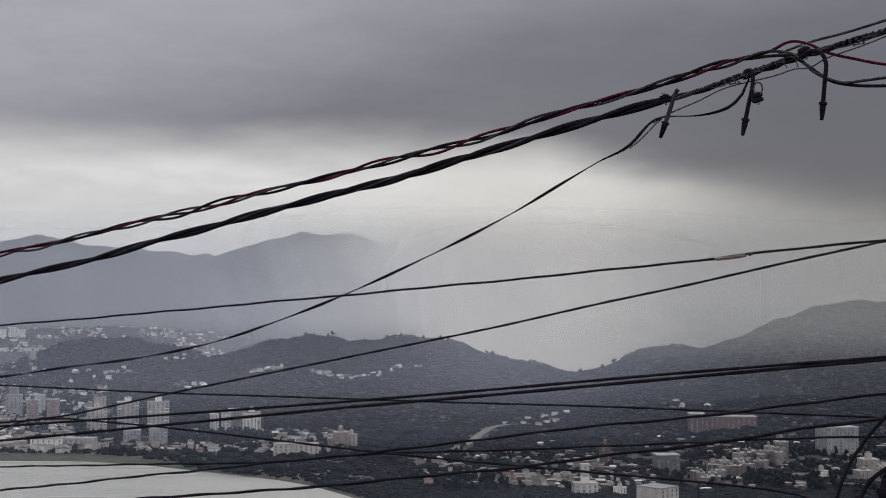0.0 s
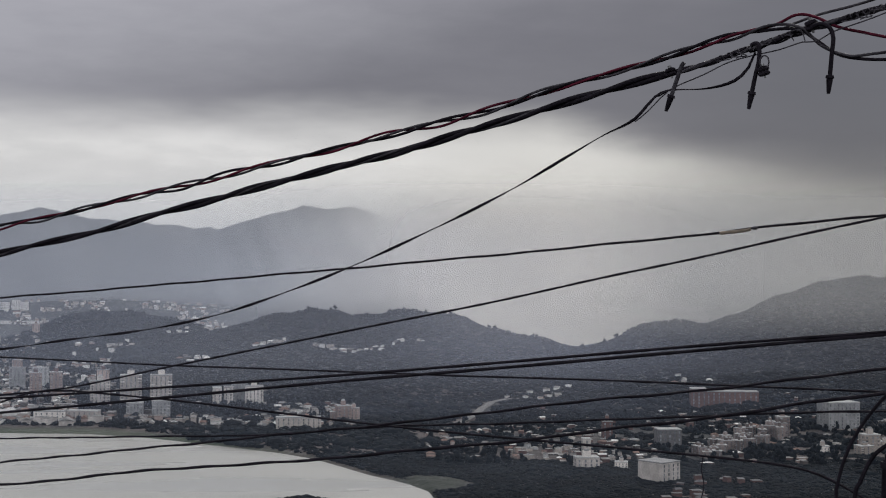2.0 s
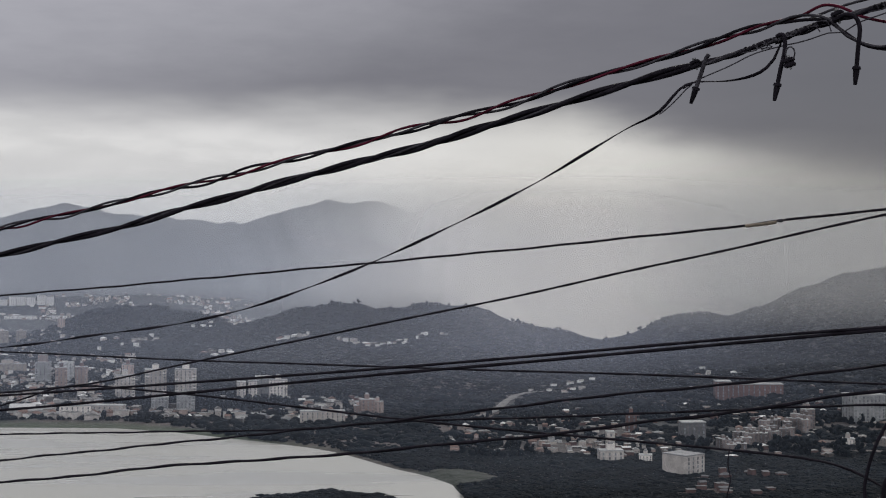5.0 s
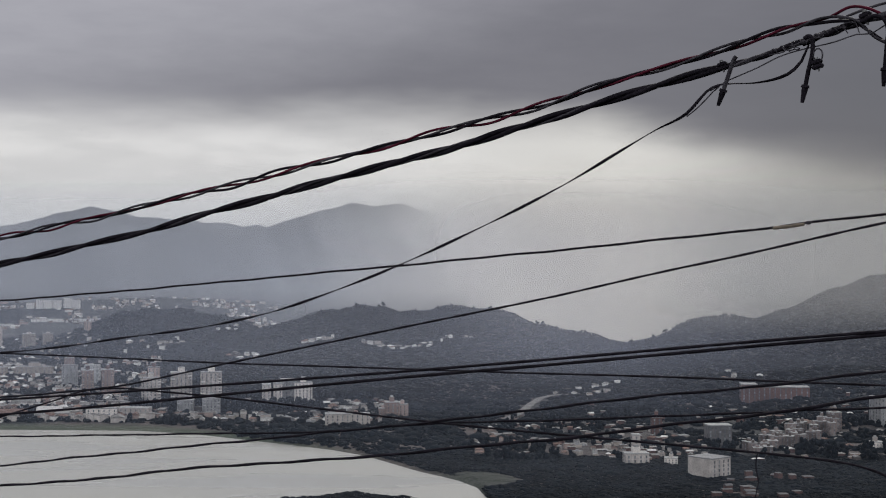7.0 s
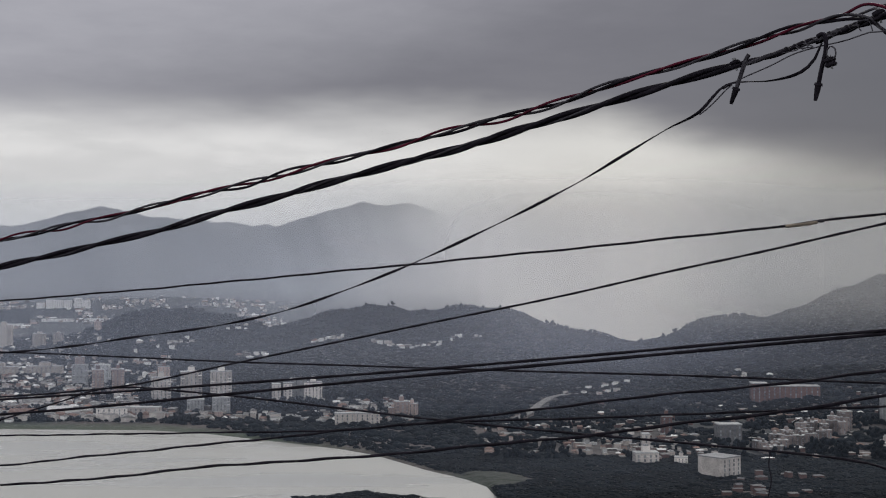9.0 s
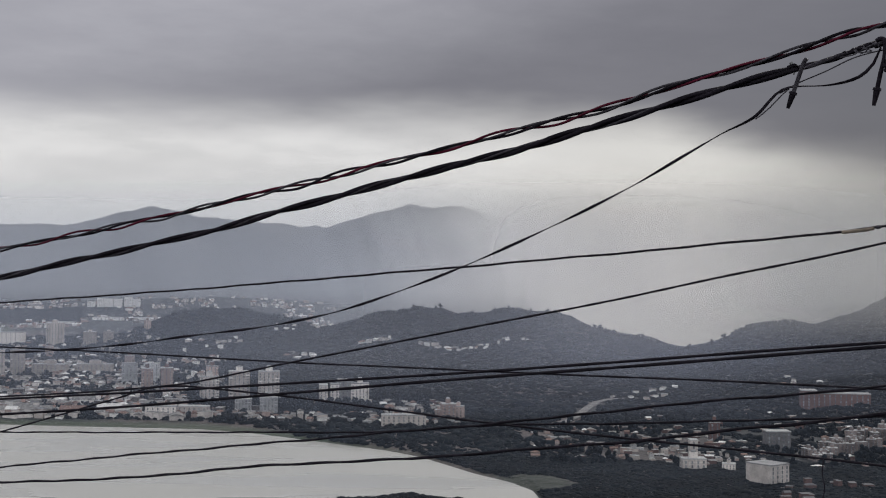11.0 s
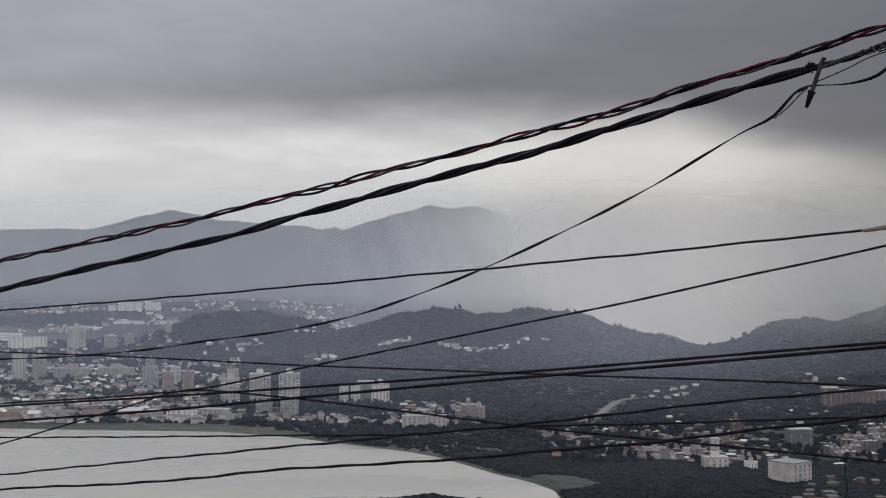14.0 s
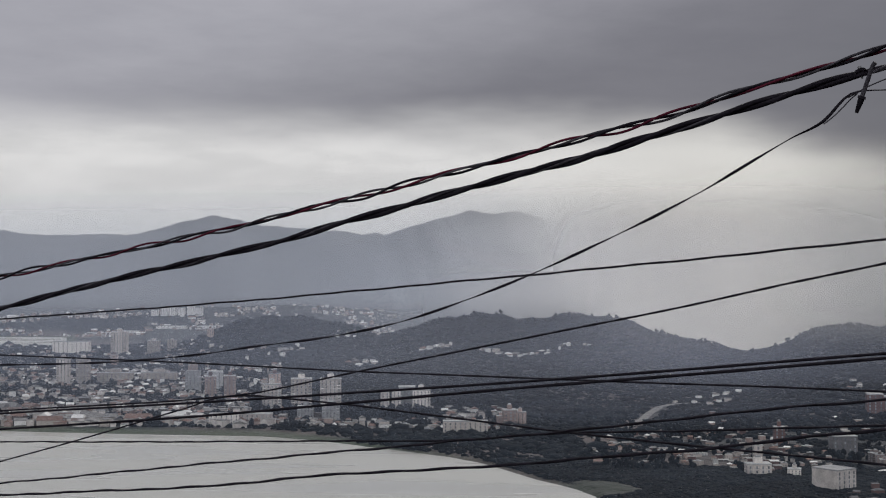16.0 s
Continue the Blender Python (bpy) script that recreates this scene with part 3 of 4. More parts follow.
also(crowd, 430, 1140, 0, (0.9, 0.9, 0.5))
also(crowd, 446, 1160, 8, (0.9, 0.9, 0.5))

# houses: a few kinds, then repeats
KINDS = [
    house(9, 8, 5.8, PAINT, CLAY, "gable", "weathered plastered house with clay tile roof"),
    house(10, 8, 3.4, CREAM, CLAY, "hip", "low cream house with hipped clay roof"),
    house(8, 7, 6.2, PINK, CLAY, "hip", "two-storey salmon house with clay roof"),
    house(11, 9, 6.4, CONCRETE, SHEET, "flat", "grey flat-roofed house with roof hut"),
    house(13, 9, 4.2, PAINT, SHEET, "gable", "pale shed-like house with light metal roof", 3),
    house(8, 8, 6.0, PAINT, SHEET, "flat", "dull pale cube-shaped house with flat roof"),
    house(14, 11, 9.2, PAINT, CONCRETE, "flat", "three-storey pale apartment house", 3),
]
# (width, depth, height, roof) of houses too far off to tell apart
FAR_KINDS = [(16, 12, 6.0, "gable"), (20, 14, 8.0, "flat"), (34, 18, 7.0, "gable")]
MID_KINDS = [(10, 8, 5.8, "gable"), (11, 9, 6.4, "flat"), (13, 9, 4.2, "hip"), (9, 8, 8.5, "flat")]
far_verts, far_faces, far_slots = [], [], []
def free(x, y, gap):
    t = np.array(TAKEN)
    return np.min((t[:, 0] - x) ** 2 + (t[:, 1] - y) ** 2) > gap * gap


used = set()


def settle(kinds, x, y, turn, size=1.0):
    k = int(rng.integers(len(kinds)))
    if isinstance(kinds[k], tuple):
        w, d, h, kind = kinds[k]
        at = pose(x, y, float(ground(x, y)), 0, 0, turn) @ Matrix.Diagonal((*(size * rng.uniform(0.45, 0.9, 3) * np.array((1, 1, 1) if x < -60 else (0.85, 0.85, 0.6))), 1))
        bm = pitched_roof(w, d, h, 0.28 * d if kind != "flat" else 0.05, kind == "hip")
        # Roof slot 6: a sunlit flash put in as white colour on some roofs.
        wall_slot, roof_slot = int(rng.choice(([0, 0, 5, 6, 1, 2] if x < -0.05 * y else [0, 7, 2, 7, 2, 7]) if size == 1.0 else [0, 5, 6, 6])), int(rng.choice([3, 4, 4, 6])) if kind != "flat" else 4
        if y < 1000:
            wall_slot, roof_slot = 7, 8
        for b, slot in ((one_slab(-w / 2, w / 2, -d / 2, d / 2, -3, h - 0.05), wall_slot), (bm, roof_slot)):
            b.verts.index_update()
            first = len(far_verts)
            far_verts.extend((at @ v.co)[:] for v in b.verts)
            far_faces.extend([v.index + first for v in f.verts] for f in b.faces)
            far_slots.extend([slot] * len(b.faces))
            b.free()
        TAKEN.append((x, y))
        return
    if id(kinds[k]) in used:
        also(kinds[k], x, y, turn, tuple(rng.uniform(0.42, 0.8, 3) * np.array((1.0, 1.0, 1.0) if x < 0 else (0.75, 0.75, 0.6))))
    else:
        used.add(id(kinds[k]))
        put(kinds[k], x, y, turn)


def quarter(kinds, count, a0, a1, d0, d1, gap, top=60.0, low=1.5, dense=-0.35):
    """Houses strewn over a stretch of the plan, in rough streets."""
    done = tries = 0
    while done < count and tries < count * 30:
        tries += 1
        d = d0 + (d1 - d0) * rng.random()
        x = (a0 + (a1 - a0) * rng.random()) * d
        z = float(ground(x, d))
        if low < z < top and wobble(x, d, 45, 8.0) > dense and free(x, d, gap):
            settle(kinds, x, d, float(rng.choice([8, 8, 98, -30]) + rng.normal() * 6))
            done += 1


def hamlet(count, x, y, spread):
    for i in range(int(count * 1.8)):
        px, py = x + rng.normal() * spread, y + rng.normal() * spread * 0.6
        if free(px, py, 7):
            settle(MID_KINDS, px, py, float(rng.normal() * 25), 0.98)


quarter(KINDS, 110, -0.42, -0.2, 1345, 1560, 9)
quarter(FAR_KINDS, 70, -0.42, -0.2, 1335, 1470, 11)
quarter(MID_KINDS, 260, -0.42, -0.23, 1330, 1600, 7)
quarter(MID_KINDS, 430, -0.42, -0.2, 1560, 2000, 8)
quarter(MID_KINDS, 160, -0.42, -0.2, 2000, 2650, 12, 40)
quarter(KINDS, 56, -0.2, -0.03, 1300, 1440, 9)
quarter(MID_KINDS, 110, -0.2, -0.03, 1310, 1500, 7)
quarter(KINDS, 36, 0.02, 0.14, 1085, 1230, 9)
quarter(MID_KINDS, 60, 0.02, 0.2, 1085, 1300, 7)
quarter(KINDS, 14, 0.12, 0.19, 1070, 1150, 8)
quarter(KINDS, 20, 0.16, 0.38, 1130, 1340, 9)
quarter(MID_KINDS, 20, 0.12, 0.30, 1060, 1140, 7)
quarter(MID_KINDS, 60, 0.12, 0.38, 1140, 1370, 7)
quarter(MID_KINDS, 20, 0.1, 0.3, 1330, 1480, 15)
quarter(MID_KINDS, 16, 0.195, 0.27, 890, 985, 8)
FAR_KINDS = [(11, 9, 6.5, "gable"), (14, 10, 8.0, "flat"), (26, 12, 6.0, "gable"), (12, 10, 9.0, "hip")]
quarter(FAR_KINDS, 400, -0.42, -0.12, 3150, 3620, 11, 90, 1.5, 0.1)
for n, x, y, s in ((8, -191, 1962, 12), (3, -160, 1950, 8), (8, -34, 1880, 8), (5, -60, 1875, 6), (4, -12, 1895, 8), (4, 8, 1925, 8), (3, -100, 1890, 6), (3, -78, 1870, 6), (5, -277, 1920, 12), (3, 30, 1960, 12), (9, 168, 1580, 14), (6, 190, 1640, 14), (4, 330, 1560, 14),
                   (5, -300, 2330, 16), (6, -350, 2250, 16), (5, -420, 2120, 18), (5, -205, 2700, 20)):
    hamlet(n, x, y, s)
far_houses = mesh_object("distant_houses", far_verts, far_faces, MIXED)
for m in (CREAM, PINK, CLAY, SHEET, PLASTER, WHITE, BRICK, SHELL):
    far_houses.data.materials.append(m)
far_houses.data.polygons.foreach_set("material_index", far_slots)
tagged(far_houses, "scattered pale distant houses with clay and metal roofs", "houses", kind="stuff")

# the winding road up the valley
bm = bmesh.new()
line = [(60, 1335), (72, 1372), (84, 1420), (95, 1480), (108, 1535), (124, 1562), (142, 1572), (160, 1578)]
edge_pair = None
for i in range(len(line) - 1):
    for k in range(6):
        f = k / 6
        x, y = line[i][0] * (1 - f) + line[i + 1][0] * f, line[i][1] * (1 - f) + line[i + 1][1] * f
        dx, dy = line[i + 1][0] - line[i][0], line[i + 1][1] - line[i][1]
        n = math.hypot(dx, dy)
        ox, oy = -dy / n * 4.5, dx / n * 4.5
        z = float(ground(x, y)) + 1.2
        now = [bm.verts.new((x + ox, y + oy, z)), bm.verts.new((x - ox, y - oy, z))]
        if edge_pair:
            bm.faces.new((edge_pair[0], edge_pair[1], now[1], now[0]))
        edge_pair = now
road = part("road", bm, ASPHALT)
tagged(road, "pale winding road up a wooded valley", "road", kind="structure")

# ---- woods ----
near_houses = np.array(TAKEN)


TIP = (26, 970)     # a clearing of grass by the head of the bay


def wood(name, count, a0, a1, d0, d1, size, label, clear=7.0, keep=1.0, fine=False, squash=0.55):
    d = np.sqrt(rng.random(count) * (d1 * d1 - d0 * d0) + d0 * d0)
    x = (a0 + (a1 - a0) * rng.random(count)) * d
    z = ground(x, d)
    ok = z > np.where(x < -0.15 * d, 2.6, 1.2)
    ok &= (x - TIP[0]) ** 2 + ((d - TIP[1]) * 0.8) ** 2 > 26 ** 2 * (1 + 0.4 * wobble(x, d, 12, 3.0))
    cells = set()
    for hx, hy in near_houses:
        for i in range(0, 1):
            for j in range(0, 1):
                cells.add((round(hx / clear) + i, round(hy / clear) + j))
    ok &= np.array([(round(p / clear), round(q / clear)) not in cells for p, q in zip(x, d)])
    ok &= ~((np.abs(x - np.interp(d, [p[1] for p in line], [p[0] for p in line])) < 11) & (d > 1330) & (d < 1580))
    ok &= ~((x > 20) & (d > 1085) & (d < 1330) & (wobble(x, d, 28, 6.0) > 0.0))
    ok &= (rng.random(count) < keep) | (z > 14) | (wobble(x, d, 40, 6.0) > 0.25)
    x, d, z = x[ok], d[ok], z[ok]
    r = size * np.exp(0.45 * rng.normal(size=len(x)))
    base = np.stack([x, d, z + r * 0.3 * squash], 1)
    more = base + np.stack([rng.normal(size=len(x)) * r * 0.6, rng.normal(size=len(x)) * r * 0.6, r * squash * (0.2 + 0.5 * rng.random(len(x)))], 1)
    some = rng.random(len(x)) < 0.15
    clumps(name, np.concatenate([base, more[some]]), np.concatenate([r, r[some] * 0.7]) * 1.15, rng, label, squash, shape=(OCTA_V, OCTA_F) if fine else (ICO_V, ICO_F))


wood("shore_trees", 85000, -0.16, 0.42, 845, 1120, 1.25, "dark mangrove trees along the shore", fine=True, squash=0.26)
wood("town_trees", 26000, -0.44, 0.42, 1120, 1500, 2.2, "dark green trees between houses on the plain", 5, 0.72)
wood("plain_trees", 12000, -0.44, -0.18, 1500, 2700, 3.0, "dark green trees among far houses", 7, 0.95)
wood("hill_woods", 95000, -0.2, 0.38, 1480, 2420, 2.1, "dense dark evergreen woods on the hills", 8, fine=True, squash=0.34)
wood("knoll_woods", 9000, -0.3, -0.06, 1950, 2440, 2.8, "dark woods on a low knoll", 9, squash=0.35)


def tall_trees(count, a0, a1, d0, d1, low=3.0, high=9.5, gap=9.5, bare=0.12):
    """Tall dark crowns that stand in groups between the buildings of the plain."""
    d = d0 + (d1 - d0) * rng.random(count)
    x = (a0 + (a1 - a0) * rng.random(count)) * d
    z = ground(x, d)
    ok = (z > 2.8) & (wobble(x, d, 17, 2.0) + 0.5 * wobble(x, d, 50, 4.0) > bare) & np.array([free(p, q, gap) for p, q in zip(x, d)])
    x, d, z = x[ok], d[ok], z[ok]
    top = rng.uniform(low, high, len(x))
    cs, rs = [], []
    for f in (0.25, 0.55, 0.85):
        cs.append(np.stack([x + rng.normal(size=len(x)) * 1.3, d + rng.normal(size=len(x)) * 1.3, z + top * f], 1))
        rs.append((2.9 - 1.2 * f) * rng.uniform(0.8, 1.3, len(x)))
    clumps("street_trees", np.concatenate(cs), np.concatenate(rs), rng, "tall dark green trees in groups between buildings", 1.0)


tall_trees(3600, -0.44, -0.03, 1310, 1560)
tall_trees(420, -0.225, -0.085, 1408, 1434, 7.0, 14.0, 5.0, -0.7)
tall_trees(1800, -0.44, -0.16, 1560, 2200)
tall_trees(1500, 0.02, 0.40, 1060, 1400)


def crest_line(count, a0, a1, d0, d1):
    """Taller crowns along a ridge, which give it a ragged skyline."""
    d, a = d0 + (d1 - d0) * rng.random(count), a0 + (a1 - a0) * rng.random(count)
    tall = np.clip(0.5 + 0.5 * np.sin(a * 190) + 0.6 * np.sin(a * 71 + 1), 0, 1.3) * rng.random(count)
    r = 0.9 + 1.2 * rng.random(count)
    x = a * d
    return np.stack([x, d, ground(x, d) + 1.0 + 5.5 * tall], 1), r


c1, r1 = crest_line(2400, -0.20, 0.13, 2230, 2345)
c2, r2 = crest_line(1700, 0.11, 0.38, 2030, 2140)
clumps("ridge_trees", np.concatenate([c1, c2]), np.concatenate([r1, r2]), rng, "ragged dark trees along the ridges", 1.2)


def tree(height, seed):
    """A single tree on a ridge: tapered trunk, limbs and a ragged crown."""
    r = np.random.default_rng(seed)
    base = new("tree")
    tagged(base, "tall dark tree standing out on a ridge", "tree", "trees on the ridge")
    bm = bmesh.new()
    bmesh.ops.create_cone(bm, segments=6, radius1=height * 0.035, radius2=height * 0.012, depth=height * 0.8, matrix=Matrix.Translation((0, 0, height * 0.36)))
    part("trunk", bm, BARK, base)
    tips = []
    for i in range(5):
        ang, up = i * 1.26 + r.random(), height * (0.45 + 0.1 * i)
        tip = Vector((math.cos(ang) * height * 0.2, math.sin(ang) * height * 0.2, up + height * 0.14))
        foot = Vector((0, 0, up))
        bm = bmesh.new()
        way = tip - foot
        bmesh.ops.create_cone(bm, segments=5, radius1=height * 0.014, radius2=height * 0.005, depth=way.length, matrix=Matrix.Translation((foot + tip) / 2) @ way.to_track_quat("Z", "Y").to_matrix().to_4x4())
        part("limb", bm, BARK, base)
        tips.append(tip)
    cs = np.array([t[:] for t in tips for _ in range(5)]) + r.normal(size=(25, 3)) * height * 0.09
    crown = clumps("crown", cs, height * (0.13 + 0.08 * r.random(25)), r, "", parent=base)
    return base


trees = [tree(7.5, 1), tree(9, 2), tree(6.5, 3)]
spots = [(0.115, 2280), (0.135, 2120), (0.148, 2110), (0.152, 2110), (-0.043, 2300), (-0.046, 2290), (-0.004, 2300), (0.006, 2300), (0.022, 2300), (0.068, 2300), (0.072, 2300), (-0.02, 2300), (0.034, 2295), (-0.062, 2300), (0.016, 2302), (0.04, 2300), (0.16, 2105), (-0.07, 2300)]
for i, (a, d) in enumerate(spots):
    if i < 3:
        put(trees[i], a * d, d, i * 40, 2.0)
    else:
        also(trees[i % 3], a * d, d, i * 67)


# ---- overhead cables ----
def smooth_line(points, step_len=0.02):
    """A smooth line through a few (x, z) points of a cable: x along, z over the eye's height."""
    px, pz = np.array([p[0] for p in points]), np.array([p[1] for p in points])
    n = len(px)
    m = np.zeros(n)
    m[1:-1] = (pz[2:] - pz[:-2]) / (px[2:] - px[:-2])
    m[0], m[-1] = (pz[1] - pz[0]) / (px[1] - px[0]), (pz[-1] - pz[-2]) / (px[-1] - px[-2])
    x = np.arange(px[0], px[-1] + step_len / 2, step_len)
    i = np.clip(np.searchsorted(px, x, "right") - 1, 0, n - 2)
    h = px[i + 1] - px[i]
    t = (x - px[i]) / h
    z = (2 * t**3 - 3 * t**2 + 1) * pz[i] + (t**3 - 2 * t**2 + t) * h * m[i] + (-2 * t**3 + 3 * t**2) * pz[i + 1] + (t**3 - t**2) * h * m[i + 1]
    return x, z


SLANT = 0.64        # the cables run along the street: they come nearer towards the right


def on_plane(x, z, away):
    return np.stack([x, away - SLANT * x, EYE + z], 1)


def tube(line, radius, flat=1.0, twist=0.0, sides=8, bm=None):
    """A closed tube along a line of points; flat < 1 makes it a ribbon, twist turns it by radians a metre."""
    line = np.asarray(line)
    bm = bm or bmesh.new()
    way = np.gradient(line, axis=0)
    way /= np.linalg.norm(way, axis=1)[:, None]
    right = np.zeros_like(way)
    side = np.cross(way[0], (0.3, 1.0, 0.2))
    for k in range(len(line)):
        side = side - way[k] * np.dot(side, way[k])
        side = side / np.linalg.norm(side)
        right[k] = side
    up = np.cross(right, way)
    run = np.concatenate([[0], np.cumsum(np.linalg.norm(np.diff(line, axis=0), axis=1))])
    radius = np.broadcast_to(radius, (len(line),))
    rings = []
    for k in range(len(line)):
        ring = []
        s, c = math.sin(twist * run[k]), math.cos(twist * run[k])
        for j in range(sides):
            u, v = math.cos(6.28319 * j / sides) * radius[k], math.sin(6.28319 * j / sides) * radius[k] * flat
            u, v = u * c - v * s, u * s + v * c
            ring.append(bm.verts.new(line[k] + right[k] * u + up[k] * v))
        rings.append(ring)
    for r0, r1 in zip(rings, rings[1:]):
        for j in range(sides):
            f = bm.faces.new((r0[j], r0[(j + 1) % sides], r1[(j + 1) % sides], r1[j]))
            f.smooth = True
    bm.faces.new(rings[0])
    bm.faces.new(rings[-1][::-1])
    return bm


def strand_line(centre, lay, phase, radius, uneven=0.0, seed=0.0):
    """One strand of a twisted cable: a helix about the centre line, looser here and there."""
    way = np.gradient(centre, axis=0)
    way /= np.linalg.norm(way, axis=1)[:, None]
    right = np.cross(way, (0, 0, 1.0))
    right /= np.linalg.norm(right, axis=1)[:, None]
    up = np.cross(right, way)
    run = np.concatenate([[0], np.cumsum(np.linalg.norm(np.diff(centre, axis=0), axis=1))])
    turns = np.cumsum(np.gradient(run) / np.interp(centre[:, 0], (-3.0, 1.0), lay)) if isinstance(lay, tuple) else run / lay
    ang = 6.28319 * turns + phase + 0.5 * np.sin(run * 2.1 + seed)
    r = radius * (1 + uneven * np.sin(run * 3.7 + seed * 2) * np.sin(run * 1.3 + seed))
    return centre + right * (np.cos(ang) * r)[:, None] + up * (np.sin(ang) * r)[:, None]


def single(name, points, away, radius, label, mat=None, flat=1.0, twist=0.0, uneven=0.0):
    x, z = smooth_line(points)
    z = z + uneven * (np.sin(x * 9.3) + np.sin(x * 23.1 + 1)) * 0.5
    ob = part(name, tube(on_plane(x, z, away), radius, flat, twist), mat or BLACK, None, label)
    return tagged(ob, label, "cable", "overhead cables")


def twisted(name, points, away, lay, spread, strands, label, uneven=0.0, phases=None, tails=None):
    """A bundle of strands twisted round each other, each a part."""
    base = new(name)
    tagged(base, label, "cable", "overhead cables")
    x, z = smooth_line(points, 0.012)
    centre = on_plane(x, z, away)
    for i, (mat, radius, text) in enumerate(strands):
        path = strand_line(centre, lay, (phases[i] if phases else 6.28319 * i / len(strands)), spread, uneven, i * 1.9)
        if tails:
            tx, tz = smooth_line(tails[i], 0.004)
            w = step((x - 1.12) / 0.13)[:, None]
            path = path * (1 - w) + w * on_plane(x, np.interp(x, tx, tz), away - 0.01 * i)
        part("strand", tube(path, radius, sides=7), mat, base, text)
    return base


MAIN, DROP = 5.35, 5.30
UPPER = [(-4.6, -0.19), (-3.117, 0.006), (-2.312, 0.124), (-1.819, 0.197), (-1.211, 0.301), (-0.670, 0.402), (-0.188, 0.494), (0.246, 0.578), (0.639, 0.674), (0.995, 0.760), (1.235, 0.816), (2.3, 1.05)]
twisted("twisted_service_cable", UPPER, MAIN, (0.72, 0.50), 0.0096, [(RED, 0.0052, "dull red strand"), (BLACK, 0.0056, ""), (GREY, 0.0050, "grey strand")], "loosely twisted red, black and grey service cable with parted ends", 0.6,
        tails=([(1.06, 0.772), (1.200, 0.811), (1.271, 0.826), (1.327, 0.852), (1.375, 0.842), (1.437, 0.803), (1.513, 0.775), (1.584, 0.752), (2.31, 0.60)],
               [(1.05, 0.769), (1.200, 0.803), (1.327, 0.803), (1.382, 0.760), (1.436, 0.712), (1.497, 0.691), (1.584, 0.681), (2.31, 0.63)],
               [(1.05, 0.776), (1.200, 0.814), (1.279, 0.822), (1.343, 0.800), (1.390, 0.742), (1.467, 0.701), (1.527, 0.702), (1.584, 0.706), (2.31, 0.80)]))
LOWER = [(-4.6, -0.47), (-3.116, -0.170), (-2.312, -0.010), (-1.819, 0.075), (-1.311, 0.172), (-0.933, 0.256), (-0.422, 0.369), (0.0, 0.456), (0.447, 0.566), (0.821, 0.660), (0.966, 0.687)]
twisted("twisted_power_cable", LOWER, MAIN, (0.94, 0.50), 0.0086, [(BLACK, 0.0095, ""), (BLACK, 0.0095, ""), (GREY, 0.0048, "weathered grey strand")], "thick black power cable of three twisted strands", 0.12, (0.0, 3.14, 1.4))
twisted("clamped_power_cable", [(0.955, 0.685), (1.085, 0.718), (1.202, 0.755), (1.332, 0.795), (1.395, 0.810), (1.488, 0.832), (1.591, 0.858), (2.4, 1.08)], MAIN, 0.22, 0.0045, [(BLACK, 0.0075, ""), (GREY, 0.0066, "weathered grey strand"), (GREY, 0.0055, "weathered grey strand")], "grey-black power cable carrying hanging cut ends", 0.2)
twisted("lashed_cable_pair", [(1.20, 0.748), (1.332, 0.790), (1.45, 0.822), (1.56, 0.852), (2.4, 1.10)], MAIN + 0.03, 0.16, 0.006, [(GREY, 0.004, "grey wire"), (BLACK, 0.0045, "")], "thin wires lashed round a power cable", 0.3)
single("upper_wire", [(1.30, 0.818), (1.340, 0.835), (1.408, 0.857), (1.502, 0.876), (1.606, 0.903), (2.4, 1.12)], 5.42, 0.0045, "thin dark wire above the power cable", GREY)
single("flat_drop_wire", [(-4.6, -0.54), (-3.085, -0.472), (-2.289, -0.422), (-1.767, -0.364), (-1.450, -0.314), (-1.063, -0.258), (-0.744, -0.190), (-0.494, -0.111), (-0.168, 0.014), (0.176, 0.170),
                          (0.439, 0.303), (0.631, 0.417), (0.741, 0.482), (0.838, 0.532), (0.903, 0.606), (0.941, 0.624), (1.058, 0.622), (1.142, 0.643), (1.183, 0.687), (1.199, 0.730)],
       DROP, 0.0056, "flat black drop wire slung from a clamp", BLACK, 0.36, 8.5)
single("split_strand", [(0.838, 0.522), (0.868, 0.546), (0.895, 0.574), (0.922, 0.604), (0.945, 0.623)], DROP - 0.01, 0.0022, "thin pale strand split off a drop wire", GREY)
single("spliced_wire", [(-5.2, -0.37), (-3.484, -0.254), (-1.809, -0.130), (-0.551, -0.020), (0.429, 0.070), (1.157, 0.144), (1.343, 0.168), (1.776, 0.212), (2.8, 0.31)], 6.0, 0.0052, "thin black wire with a taped splice", BLACK, 0.9, 30.0, 0.002)
single("slack_wire", [(-5.2, -1.62), (-3.421, -1.108), (-2.831, -0.936), (-2.010, -0.684), (-1.850, -0.630), (-1.560, -0.577), (-1.059, -0.458), (-0.574, -0.347), (-0.074, -0.233), (0.420, -0.121), (0.827, -0.019), (1.137, 0.054), (1.463, 0.137), (1.747, 0.205), (2.8, 0.46)],
       5.9, 0.0050, "thin black wire rising across the others", BLACK, 0.8, 20.0)
single("falling_wire", [(-5.0, -1.0), (-3.4, -0.815), (-2.215, -0.686), (-1.910, -0.645), (-1.671, -0.621), (-1.505, -0.622), (-1.062, -0.633), (-0.523, -0.657), (-0.06, -0.679), (0.434, -0.693), (0.853, -0.700), (1.319, -0.711), (1.503, -0.724), (1.592, -0.747), (1.679, -0.791), (1.76, -0.85), (1.9, -1.05)],
       6.1, 0.0055, "black wire tied to another and falling away", BLACK, 0.8, 16.0)
